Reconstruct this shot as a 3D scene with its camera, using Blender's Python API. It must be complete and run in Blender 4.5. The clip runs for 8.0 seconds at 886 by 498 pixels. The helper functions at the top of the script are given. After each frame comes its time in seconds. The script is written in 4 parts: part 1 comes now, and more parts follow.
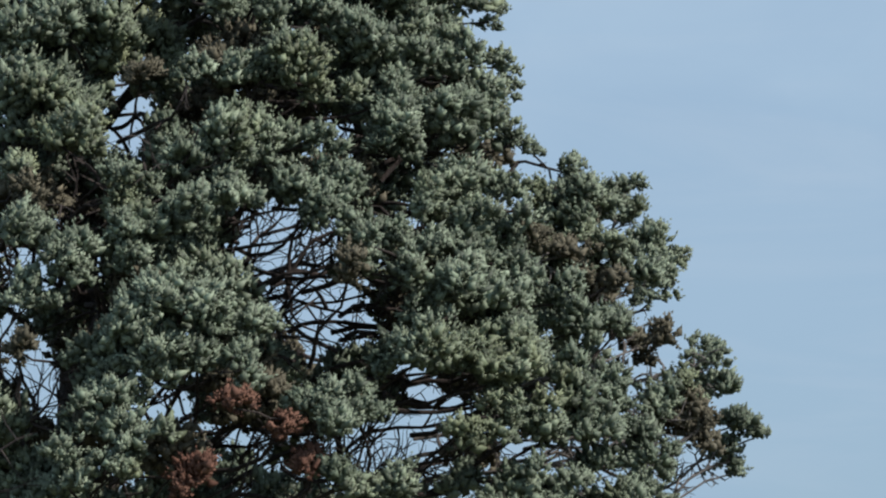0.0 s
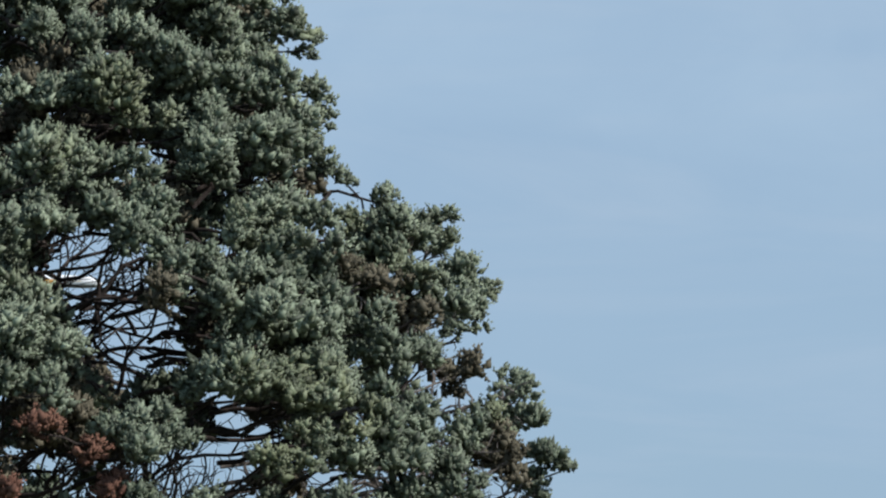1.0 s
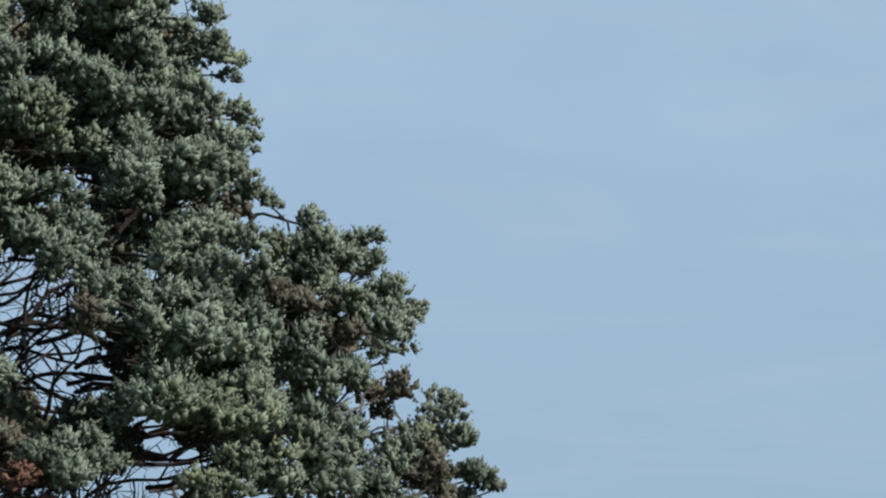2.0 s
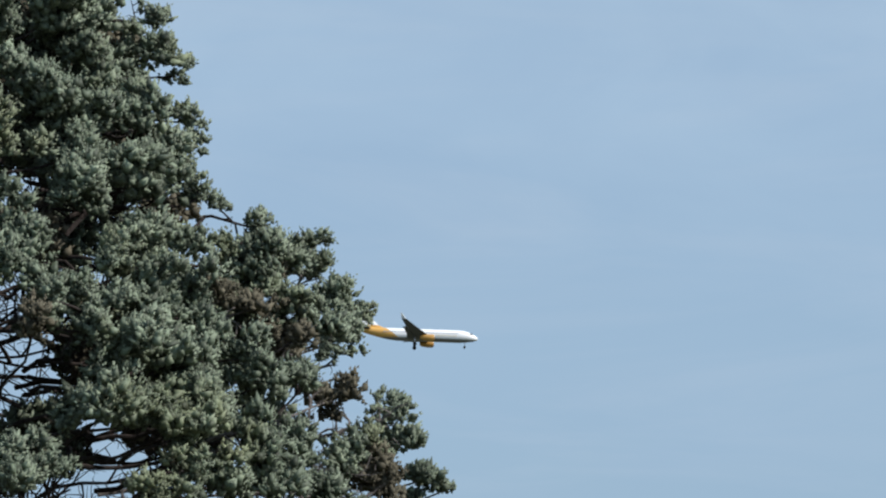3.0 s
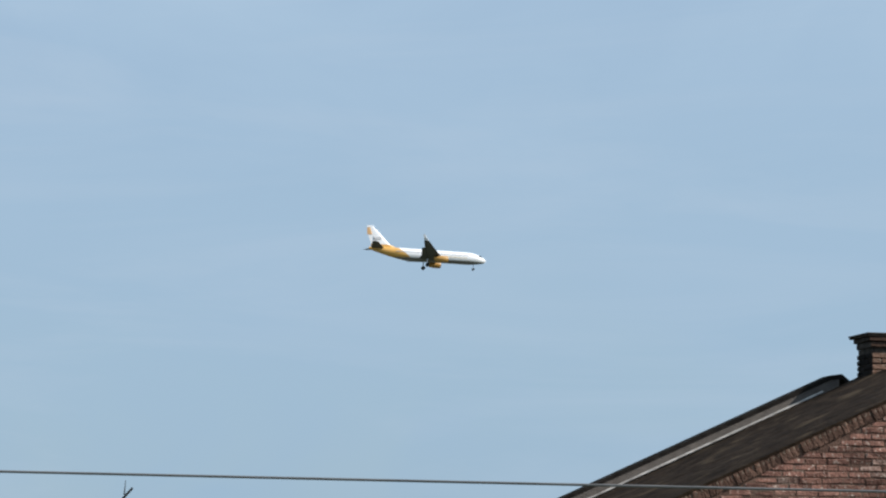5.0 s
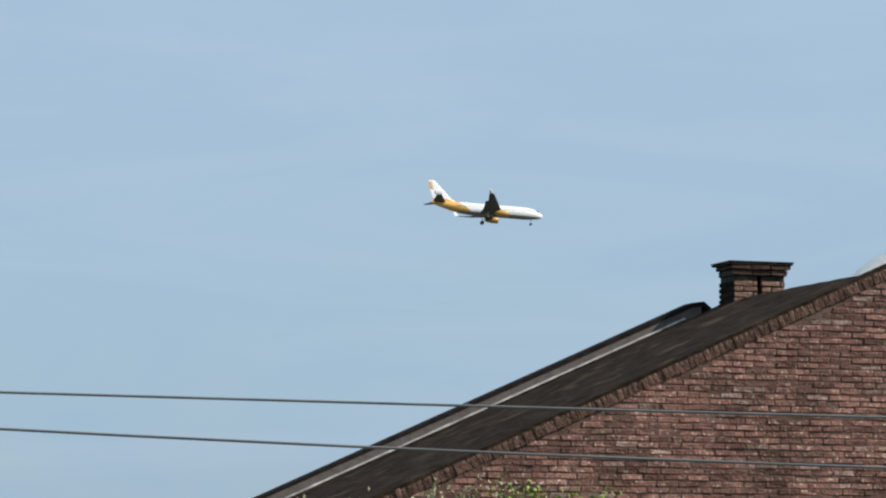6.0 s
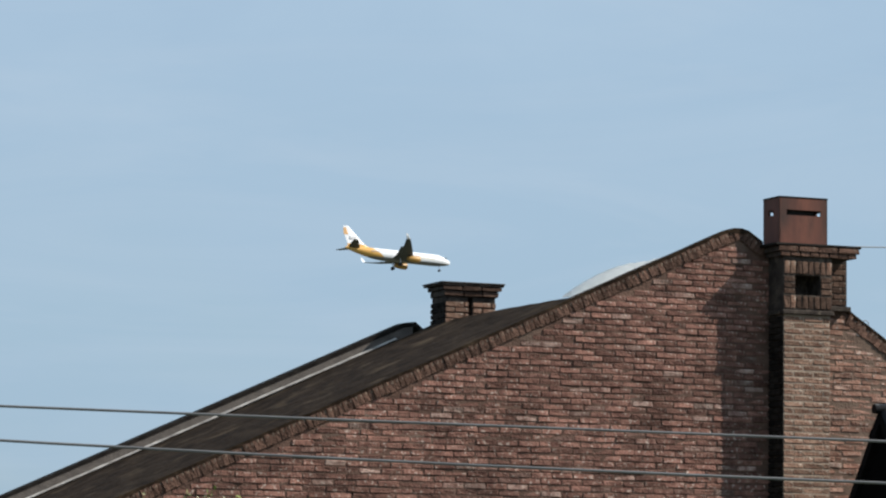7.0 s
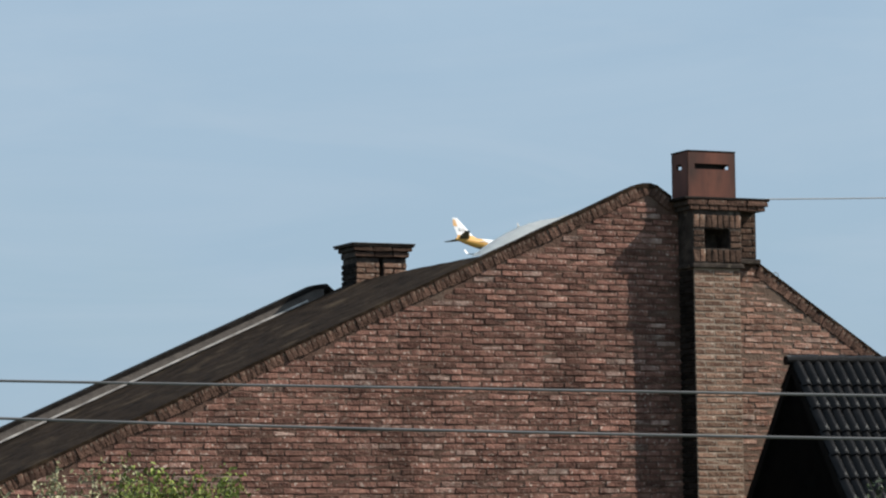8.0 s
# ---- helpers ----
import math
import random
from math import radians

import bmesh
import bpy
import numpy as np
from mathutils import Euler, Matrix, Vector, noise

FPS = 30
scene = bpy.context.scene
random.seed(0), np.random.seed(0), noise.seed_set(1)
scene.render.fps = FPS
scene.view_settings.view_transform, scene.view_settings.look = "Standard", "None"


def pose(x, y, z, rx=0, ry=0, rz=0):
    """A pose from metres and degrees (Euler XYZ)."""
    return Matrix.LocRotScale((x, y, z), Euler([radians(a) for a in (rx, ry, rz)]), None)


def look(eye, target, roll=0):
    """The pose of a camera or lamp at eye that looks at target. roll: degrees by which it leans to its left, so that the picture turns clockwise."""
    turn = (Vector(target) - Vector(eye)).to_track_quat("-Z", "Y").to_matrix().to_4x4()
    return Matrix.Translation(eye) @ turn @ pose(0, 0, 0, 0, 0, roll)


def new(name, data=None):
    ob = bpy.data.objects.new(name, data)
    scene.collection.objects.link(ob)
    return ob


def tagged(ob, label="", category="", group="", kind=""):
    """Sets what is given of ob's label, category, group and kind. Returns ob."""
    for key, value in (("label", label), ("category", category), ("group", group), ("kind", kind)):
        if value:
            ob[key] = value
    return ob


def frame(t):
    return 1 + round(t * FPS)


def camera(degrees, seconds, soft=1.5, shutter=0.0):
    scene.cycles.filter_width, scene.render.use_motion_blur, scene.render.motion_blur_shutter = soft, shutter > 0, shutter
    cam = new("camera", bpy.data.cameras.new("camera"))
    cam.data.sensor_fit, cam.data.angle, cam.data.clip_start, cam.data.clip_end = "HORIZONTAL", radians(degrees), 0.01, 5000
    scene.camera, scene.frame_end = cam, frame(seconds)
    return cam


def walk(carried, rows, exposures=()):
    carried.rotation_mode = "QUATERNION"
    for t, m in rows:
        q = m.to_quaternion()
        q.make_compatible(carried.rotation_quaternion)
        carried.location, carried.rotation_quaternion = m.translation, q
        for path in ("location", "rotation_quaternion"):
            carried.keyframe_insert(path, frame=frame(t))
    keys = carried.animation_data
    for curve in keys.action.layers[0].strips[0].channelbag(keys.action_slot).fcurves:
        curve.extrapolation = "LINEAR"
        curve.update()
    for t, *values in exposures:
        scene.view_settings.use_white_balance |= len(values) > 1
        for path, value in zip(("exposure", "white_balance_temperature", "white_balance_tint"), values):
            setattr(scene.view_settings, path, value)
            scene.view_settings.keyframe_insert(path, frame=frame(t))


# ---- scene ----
EYE = (0.0, 0.0, 4.0)


def aim(az, el, roll, rise):
    """The pose of a camera held at EYE and raised a little: degrees clockwise from +y, up, and lean of the picture to the left."""
    a, e = radians(az), radians(el)
    eye = Vector(EYE) + Vector((0, 0, rise))
    way = Vector((math.sin(a) * math.cos(e), math.cos(a) * math.cos(e), math.sin(e)))
    return look(eye, eye + way * 10, -roll)



cam = camera(15.0, 8.0, soft=2.2)
TURNS = [
    (0, -21.99, 8.04, -0.24, 0), (0.5, -20.23, 8.48, -0.66, 0), (1, -18.75, 8.58, -0.92, 0), (1.5, -18.55, 9.02, -0.54, 0),
    (1.7, -17.96, 8.84, -0.30, 0), (2.8, -16.99, 9.25, 0.26, 0), (3, -16.59, 8.97, 0.37, 0), (3.5, -14.32, 7.72, 0.50, 0),
    (4, -12.06, 6.67, 0.72, 0.019), (4.2, -11.29, 6.75, 0.46, 0.026), (4.5, -10.23, 6.86, 0.07, 0.037), (4.7, -9.70, 6.86, -0.05, 0.033),
    (5.8, -6.66, 5.81, 0.01, 0.01), (6, -6.45, 5.52, -0.27, 0.005), (6.2, -5.38, 6.03, -0.18, -0.003), (6.4, -3.95, 6.32, -0.10, -0.018),
    (6.5, -2.64, 6.06, -0.06, -0.031), (6.6, -3.39, 5.74, -0.21, -0.031), (6.8, -2.49, 6.13, -0.71, -0.034), (7, -1.54, 5.94, -0.70, -0.035),
    (7.2, -0.54, 5.57, -0.57, -0.025), (7.4, -0.03, 5.49, 0.10, -0.015), (7.5, -0.51, 5.58, 0.15, -0.01), (7.7, -1.45, 5.82, 0.26, -0.017),
    (8, 0.00, 5.25, 0.70, -0.027)]
walk(cam, [(t, aim(a, e, r, up)) for t, a, e, r, up in TURNS],
     [(0.0, -0.03, 6350, 10), (1.5, -0.07, 6250, 10), (3.5, -0.06, 6280, 10), (4.0, 0.02, 6330, 10), (4.5, 0.0, 6370, 10), (6.0, 0.05, 6500, 10), (7.5, 0.08, 6600, 10), (8.0, 0.02, 6650, 10)])

# ---- light ----
SUN_AZ, SUN_EL = 95.0, 42.0
world = bpy.data.worlds.new("sky")
scene.world = world
world.use_nodes = True
wn, wl = world.node_tree.nodes, world.node_tree.links
bg = wn["Background"]
sky = wn.new("ShaderNodeTexSky")
sky.sky_type = "NISHITA"
sky.sun_disc = False
sky.sun_elevation, sky.sun_rotation = radians(SUN_EL), radians(SUN_AZ)
sky.air_density, sky.dust_density, sky.ozone_density = 1.0, 0.6, 3.0
tc = wn.new("ShaderNodeTexCoord")
mp = wn.new("ShaderNodeMapping")
mp.inputs["Scale"].default_value = (7.0, 7.0, 15.0)
mp.inputs["Rotation"].default_value = (0.0, 0.12, 0.0)
wl.new(tc.outputs["Generated"], mp.inputs["Vector"])
cn = wn.new("ShaderNodeTexNoise")
cn.inputs["Scale"].default_value, cn.inputs["Detail"].default_value, cn.inputs["Roughness"].default_value = 1.6, 6.0, 0.55
cn.inputs["Distortion"].default_value = 0.6
wl.new(mp.outputs["Vector"], cn.inputs["Vector"])
cr = wn.new("ShaderNodeMapRange")
cr.inputs["From Min"].default_value, cr.inputs["From Max"].default_value = 0.3, 0.75
cr.inputs["To Min"].default_value, cr.inputs["To Max"].default_value = 0.74, 0.98
wl.new(cn.outputs["Fac"], cr.inputs["Value"])
cm = wn.new("ShaderNodeMix")
cm.data_type = "RGBA"
haze = wn.new("ShaderNodeSeparateXYZ")
wl.new(tc.outputs["Generated"], haze.inputs["Vector"])
veil = wn.new("ShaderNodeMapRange")
veil.inputs["From Min"].default_value, veil.inputs["From Max"].default_value = 0.02, 0.20
wl.new(haze.outputs["Z"], veil.inputs["Value"])
vm = wn.new("ShaderNodeMix")
vm.data_type = "RGBA"
vm.inputs["A"].default_value, vm.inputs["B"].default_value = (2.98, 4.30, 5.62, 1), (3.74, 5.06, 6.44, 1)
wl.new(veil.outputs["Result"], vm.inputs["Factor"])
wl.new(vm.outputs["Result"], cm.inputs["B"])
wl.new(cr.outputs["Result"], cm.inputs["Factor"])
wl.new(sky.outputs["Color"], cm.inputs["A"])
wisp_map = wn.new("ShaderNodeMapping")
wisp_map.inputs["Scale"].default_value, wisp_map.inputs["Rotation"].default_value = (4.0, 4.0, 26.0), (0.0, -0.10, 0.0)
wl.new(tc.outputs["Generated"], wisp_map.inputs["Vector"])
wisp = wn.new("ShaderNodeTexNoise")
wisp.inputs["Scale"].default_value, wisp.inputs["Detail"].default_value, wisp.inputs["Roughness"].default_value = 1.3, 7.0, 0.6
wisp.inputs["Distortion"].default_value = 0.8
wl.new(wisp_map.outputs["Vector"], wisp.inputs["Vector"])
wisp_range = wn.new("ShaderNodeMapRange")
wisp_range.inputs["From Min"].default_value, wisp_range.inputs["From Max"].default_value = 0.46, 0.74
wisp_range.inputs["To Max"].default_value = 0.38
wl.new(wisp.outputs["Fac"], wisp_range.inputs["Value"])
wisp_mix = wn.new("ShaderNodeMix")
wisp_mix.data_type = "RGBA"
wisp_mix.inputs["B"].default_value = (4.35, 5.35, 6.45, 1)
wl.new(wisp_range.outputs["Result"], wisp_mix.inputs["Factor"])
wl.new(cm.outputs["Result"], wisp_mix.inputs["A"])
wl.new(wisp_mix.outputs["Result"], bg.inputs["Color"])
bg.inputs["Strength"].default_value = 0.109
sun_data = bpy.data.lights.new("sun", "SUN")
sun_data.energy, sun_data.angle, sun_data.color = 5.0, radians(0.6), (1.0, 0.94, 0.86)
sun = new("sun", sun_data)
sa, se = radians(SUN_AZ), radians(SUN_EL)
sun.matrix_world = look((40, 0, 60), Vector((40, 0, 60)) - Vector((math.sin(sa) * math.cos(se), math.cos(sa) * math.cos(se), math.sin(se))))
scene.view_settings.exposure = 0.0


# ---- materials ----
def mat(name, a, b=None, scale=8.0, rough=0.8, metal=0.0, bump=0.0, bump_scale=40.0, piece=0.0, island=0.0, c=None, c_scale=1.2, c_low=0.55, c_high=0.75, stretch=(1, 1, 1), spec=0.5, pale=None, broad=0.0):
    """A surface whose colour wanders from a to b at one scale and takes stains of colour c at a larger one;
    piece and island vary the brightness from piece to piece."""
    m = bpy.data.materials.new(name)
    m.use_nodes = True
    n, l = m.node_tree.nodes, m.node_tree.links
    p = n["Principled BSDF"]
    p.inputs["Roughness"].default_value, p.inputs["Metallic"].default_value = rough, metal
    p.inputs["Specular IOR Level"].default_value = spec
    co = n.new("ShaderNodeTexCoord")
    ma = n.new("ShaderNodeMapping")
    ma.inputs["Scale"].default_value = stretch
    l.new(co.outputs["Object"], ma.inputs["Vector"])
    vec = ma.outputs["Vector"]
    if piece:
        info0 = n.new("ShaderNodeObjectInfo")
        ad = n.new("ShaderNodeVectorMath")
        l.new(vec, ad.inputs[0])
        sc = n.new("ShaderNodeVectorMath")
        sc.operation = "SCALE"
        sc.inputs[0].default_value = (37.0, 51.0, 23.0)
        l.new(info0.outputs["Random"], sc.inputs["Scale"])
        l.new(sc.outputs["Vector"], ad.inputs[1])
        vec = ad.outputs["Vector"]
    na = n.new("ShaderNodeTexNoise")
    na.inputs["Scale"].default_value, na.inputs["Detail"].default_value = scale, 5.0
    l.new(vec, na.inputs["Vector"])
    ra = n.new("ShaderNodeMapRange")
    ra.inputs["From Min"].default_value, ra.inputs["From Max"].default_value = 0.32, 0.68
    l.new(na.outputs["Fac"], ra.inputs["Value"])
    mx = n.new("ShaderNodeMix")
    mx.data_type = "RGBA"
    mx.inputs["A"].default_value, mx.inputs["B"].default_value = (*a, 1), (*(b or a), 1)
    l.new(ra.outputs["Result"], mx.inputs["Factor"])
    out = mx.outputs["Result"]
    if c:
        nc = n.new("ShaderNodeTexNoise")
        nc.inputs["Scale"].default_value, nc.inputs["Detail"].default_value = c_scale, 6.0
        l.new(vec if not piece else co.outputs["Object"], nc.inputs["Vector"])
        rc = n.new("ShaderNodeMapRange")
        rc.inputs["From Min"].default_value, rc.inputs["From Max"].default_value = c_low, c_high
        l.new(nc.outputs["Fac"], rc.inputs["Value"])
        m2 = n.new("ShaderNodeMix")
        m2.data_type = "RGBA"
        m2.inputs["B"].default_value = (*c, 1)
        l.new(rc.outputs["Result"], m2.inputs["Factor"])
        l.new(out, m2.inputs["A"])
        out = m2.outputs["Result"]
    if pale:
        source = n.new("ShaderNodeObjectInfo").outputs["Random"] if piece else n.new("ShaderNodeNewGeometry").outputs["Random Per Island"]
        wh = n.new("ShaderNodeTexWhiteNoise")
        wh.noise_dimensions = "1D"
        l.new(source, wh.inputs["W"])
        rp = n.new("ShaderNodeMapRange")
        rp.inputs["From Min"].default_value, rp.inputs["From Max"].default_value = 0.85, 1.0
        rp.inputs["To Max"].default_value = 0.5
        l.new(wh.outputs["Value"], rp.inputs["Value"])
        gate = n.new("ShaderNodeMath")
        gate.operation = "MULTIPLY"
        l.new(rp.outputs["Result"], gate.inputs[0])
        l.new(ra.outputs["Result"], gate.inputs[1])
        m3 = n.new("ShaderNodeMix")
        m3.data_type = "RGBA"
        m3.inputs["B"].default_value = (*pale, 1)
        l.new(gate.outputs["Value"], m3.inputs["Factor"])
        l.new(out, m3.inputs["A"])
        out = m3.outputs["Result"]
    for amount, kind in ((piece, "piece"), (island, "island")):
        if amount:
            if kind == "piece":
                source = n.new("ShaderNodeObjectInfo").outputs["Random"]
            else:
                source = n.new("ShaderNodeNewGeometry").outputs["Random Per Island"]
            rg = n.new("ShaderNodeMapRange")
            rg.inputs["To Min"].default_value, rg.inputs["To Max"].default_value = 1 - amount, 1 + amount
            l.new(source, rg.inputs["Value"])
            hv = n.new("ShaderNodeHueSaturation")
            l.new(rg.outputs["Result"], hv.inputs["Value"])
            l.new(out, hv.inputs["Color"])
            out = hv.outputs["Color"]
    if broad:
        where = n.new("ShaderNodeNewGeometry")
        nw = n.new("ShaderNodeTexNoise")
        nw.inputs["Scale"].default_value, nw.inputs["Detail"].default_value, nw.inputs["Roughness"].default_value = 1.6, 5.0, 0.65
        l.new(where.outputs["Position"], nw.inputs["Vector"])
        rw = n.new("ShaderNodeMapRange")
        rw.inputs["From Min"].default_value, rw.inputs["From Max"].default_value = 0.32, 0.68
        rw.inputs["To Min"].default_value, rw.inputs["To Max"].default_value = 1 - broad, 1 + broad
        l.new(nw.outputs["Fac"], rw.inputs["Value"])
        hw_node = n.new("ShaderNodeHueSaturation")
        l.new(rw.outputs["Result"], hw_node.inputs["Value"])
        l.new(out, hw_node.inputs["Color"])
        out = hw_node.outputs["Color"]
    l.new(out, p.inputs["Base Color"])
    if bump:
        nb = n.new("ShaderNodeTexNoise")
        nb.inputs["Scale"].default_value, nb.inputs["Detail"].default_value = bump_scale, 4.0
        l.new(vec, nb.inputs["Vector"])
        bp = n.new("ShaderNodeBump")
        bp.inputs["Strength"].default_value, bp.inputs["Distance"].default_value = bump, 0.02
        l.new(nb.outputs["Fac"], bp.inputs["Height"])
        l.new(bp.outputs["Normal"], p.inputs["Normal"])
    return m


RED, RED_B, SPALL, LIME = (0.124, 0.060, 0.047), (0.248, 0.129, 0.098), (0.40, 0.31, 0.26), (0.52, 0.45, 0.39)
BRICK = mat("weathered_brick", RED, RED_B, 11, 0.92, bump=0.8, piece=0.4, c=SPALL, c_scale=26, c_low=0.57, c_high=0.68, spec=0.2, pale=LIME, broad=0.28)
BRICK_STUFF = mat("weathered_brick_rest", RED, RED_B, 11, 0.92, bump=0.8, island=0.4, c=SPALL, c_scale=26, c_low=0.57, c_high=0.68, spec=0.2, pale=LIME, broad=0.28)
OLD_BRICK = mat("sooty_brick", (0.065, 0.039, 0.029), (0.130, 0.080, 0.058), 11, 0.95, bump=0.7, piece=0.4, c=(0.22, 0.18, 0.14), c_scale=16, c_low=0.6, c_high=0.75, spec=0.15)
EDGE_BRICK = mat("weathered_edge_brick", (0.070, 0.041, 0.031), (0.150, 0.086, 0.063), 7, 0.95, bump=0.8, piece=0.25, c=(0.20, 0.16, 0.125), c_scale=22, c_low=0.6, c_high=0.72, spec=0.15)
PALE_MORTAR = mat("pale_mortar", (0.25, 0.19, 0.145), (0.37, 0.295, 0.23), 5, 0.97, bump=0.5, c=(0.13, 0.095, 0.075), c_scale=2.5, c_low=0.55, c_high=0.7, spec=0.15)
BUFF_MORTAR = mat("buff_mortar", (0.12, 0.082, 0.062), (0.20, 0.142, 0.108), 5, 0.97, bump=0.5, c=(0.10, 0.07, 0.055), c_scale=2.5, c_low=0.55, c_high=0.7, spec=0.15)
# near-black brick: the shade of the left-hand faces put into the colour
SHADE_BRICK = mat("shade_black_brick", (0.012, 0.010, 0.009), (0.030, 0.023, 0.019), 9, 0.95, bump=0.6, piece=0.4, spec=0.1)
PALE_BRICK = mat("pale_brick", (0.165, 0.088, 0.061), (0.285, 0.180, 0.128), 9, 0.92, bump=0.7, piece=0.28, c=(0.40, 0.33, 0.27), c_scale=18, c_low=0.56, c_high=0.7, spec=0.2, broad=0.22)
BUFF_BRICK = mat("buff_brick", (0.185, 0.095, 0.068), (0.30, 0.175, 0.128), 10, 0.92, bump=0.7, island=0.3, c=(0.38, 0.30, 0.25), c_scale=22, c_low=0.57, c_high=0.7, spec=0.2, pale=LIME, broad=0.28)
MORTAR = mat("mortar", (0.075, 0.044, 0.034), (0.165, 0.102, 0.078), 3.5, 0.97, bump=0.6, c=(0.16, 0.12, 0.095), c_scale=2.2, c_low=0.55, c_high=0.7, spec=0.15, broad=0.25)
# soot on the flue head and caps; painted shade on the pier's side
SOOT_SHADE = mat("sooty_shade_mortar", (0.030, 0.024, 0.021), (0.085, 0.068, 0.056), 9, 0.95, bump=0.6, c=(0.14, 0.115, 0.09), c_scale=6, c_low=0.58, c_high=0.7, spec=0.15)
ROOF = mat("mossy_roof", (0.013, 0.0085, 0.0058), (0.040, 0.027, 0.018), 5, 1.0, bump=1.0, bump_scale=14, c=(0.075, 0.053, 0.034), c_scale=2.6, c_low=0.56, c_high=0.72, spec=0.05)
RENDERED = mat("grey_render", (0.088, 0.075, 0.066), (0.140, 0.120, 0.105), 9, 0.92, bump=0.5, c=(0.09, 0.076, 0.066), c_scale=2.5)
FLASHING = mat("lime_flashing", (0.52, 0.49, 0.45), (0.20, 0.18, 0.165), 7, 0.85, bump=0.4)
COPING = mat("dark_coping", (0.014, 0.012, 0.011), (0.030, 0.026, 0.023), 8, 0.97, bump=0.4, spec=0.05)
RUST = mat("rusted_sheet", (0.085, 0.027, 0.017), (0.16, 0.052, 0.031), 5, 0.8, 0.0, bump=0.08, c=(0.040, 0.017, 0.012), c_scale=3.5, c_low=0.46, c_high=0.66, stretch=(1, 1, 0.35))
DARK = mat("dark_inside", (0.015, 0.013, 0.012), (0.02, 0.018, 0.016), 5, 0.95)
# pale spots c are lichen and also painted glints on the glaze
TILE = mat("black_glazed_tile", (0.005, 0.005, 0.0055), (0.010, 0.0095, 0.010), 10, 0.33, bump=0.15, piece=0.3, c=(0.10, 0.10, 0.095), c_scale=12, c_low=0.63, c_high=0.72, spec=0.13)
# almost no colour: carries the deep shade of the annex gable end
BLACK_SHADE_WOOD = mat("black_shade_board", (0.004, 0.004, 0.004), (0.008, 0.0075, 0.007), 6, 0.9, bump=0.2, spec=0.1)
PLASTIC = mat("milky_sheet", (0.80, 0.82, 0.80), (0.88, 0.89, 0.87), 4, 0.4, bump=0.1, c=(0.45, 0.5, 0.47), c_scale=2)
CABLE = mat("grey_cable", (0.13, 0.127, 0.125), (0.20, 0.195, 0.19), 4, 0.5)
GROUND = mat("dry_grass", (0.055, 0.062, 0.030), (0.085, 0.085, 0.045), 0.6, 0.98, bump=0.5, c=(0.10, 0.085, 0.06), c_scale=0.08)
BARK = mat("conifer_bark", (0.017, 0.013, 0.012), (0.042, 0.030, 0.026), 14, 0.95, bump=0.8, bump_scale=30, stretch=(1, 1, 0.25))
TWIG = mat("dry_twig", (0.028, 0.022, 0.021), (0.065, 0.052, 0.048), 20, 0.95)
DRY_WOOD = mat("grey_dry_wood", (0.085, 0.075, 0.070), (0.19, 0.17, 0.16), 20, 0.95)
NEEDLE = mat("grey_green_needles", (0.066, 0.086, 0.056), (0.185, 0.220, 0.156), 2.6, 0.62, island=0.6, c=(0.140, 0.157, 0.086), c_scale=1.1, c_low=0.52, c_high=0.7, spec=0.35)
NEEDLE_DRY = mat("rusty_needles", (0.095, 0.045, 0.032), (0.16, 0.085, 0.060), 5.0, 0.85, island=0.4, spec=0.2)
NEEDLE_OLIVE = mat("brownish_needles", (0.072, 0.067, 0.046), (0.125, 0.112, 0.080), 4.0, 0.8, island=0.4, spec=0.2)
LEAF = mat("fresh_leaf", (0.105, 0.145, 0.020), (0.225, 0.265, 0.050), 6, 0.6, island=0.5)
LEAF_DARK = mat("dark_leaf", (0.018, 0.030, 0.012), (0.035, 0.055, 0.022), 6, 0.6, island=0.35)
LEAF_PALE = mat("pale_leaf", (0.20, 0.20, 0.085), (0.46, 0.43, 0.27), 6, 0.6, island=0.35)


# ---- mesh helpers ----
def part(name, bm, material, parent=None, label=""):
    me = bpy.data.meshes.new(name)
    bm.to_mesh(me)
    bm.free()
    me.materials.append(material)
    ob = new(name, me)
    if parent is not None:
        ob.parent = parent
    if label:
        tagged(ob, label)
    return ob


def smooth(ob, angle=40):
    for poly in ob.data.polygons:
        poly.use_smooth = True
    ob.data.set_sharp_from_angle(angle=radians(angle))
    return ob


def raw(name, verts, faces, material, parent=None, label=""):
    me = bpy.data.meshes.new(name)
    me.from_pydata(verts, [], faces)
    me.materials.append(material)
    ob = new(name, me)
    if parent is not None:
        ob.parent = parent
    if label:
        tagged(ob, label)
    return ob


def box(bm, x0, x1, y0, y1, z0, z1, bevel=0.0, m=None):
    made = bmesh.ops.create_cube(bm, size=1.0)["verts"]
    for v in made:
        v.co = Vector(((x0 + x1) / 2 + v.co.x * (x1 - x0), (y0 + y1) / 2 + v.co.y * (y1 - y0), (z0 + z1) / 2 + v.co.z * (z1 - z0)))
        if m is not None:
            v.co = m @ v.co
    if bevel:
        edges = list({e for v in made for e in v.link_edges})
        bmesh.ops.bevel(bm, geom=edges, offset=bevel, segments=1, affect="EDGES")
    return bm


def prism(bm, outline, y0, y1):
    """An outline in x and z, drawn out from y0 to y1."""
    a = [bm.verts.new((x, y0, z)) for x, z in outline]
    b = [bm.verts.new((x, y1, z)) for x, z in outline]
    bm.faces.new(a)
    bm.faces.new(b[::-1])
    for i in range(len(a)):
        j = (i + 1) % len(a)
        bm.faces.new((a[j], a[i], b[i], b[j]))
    bmesh.ops.recalc_face_normals(bm, faces=bm.faces)
    return bm


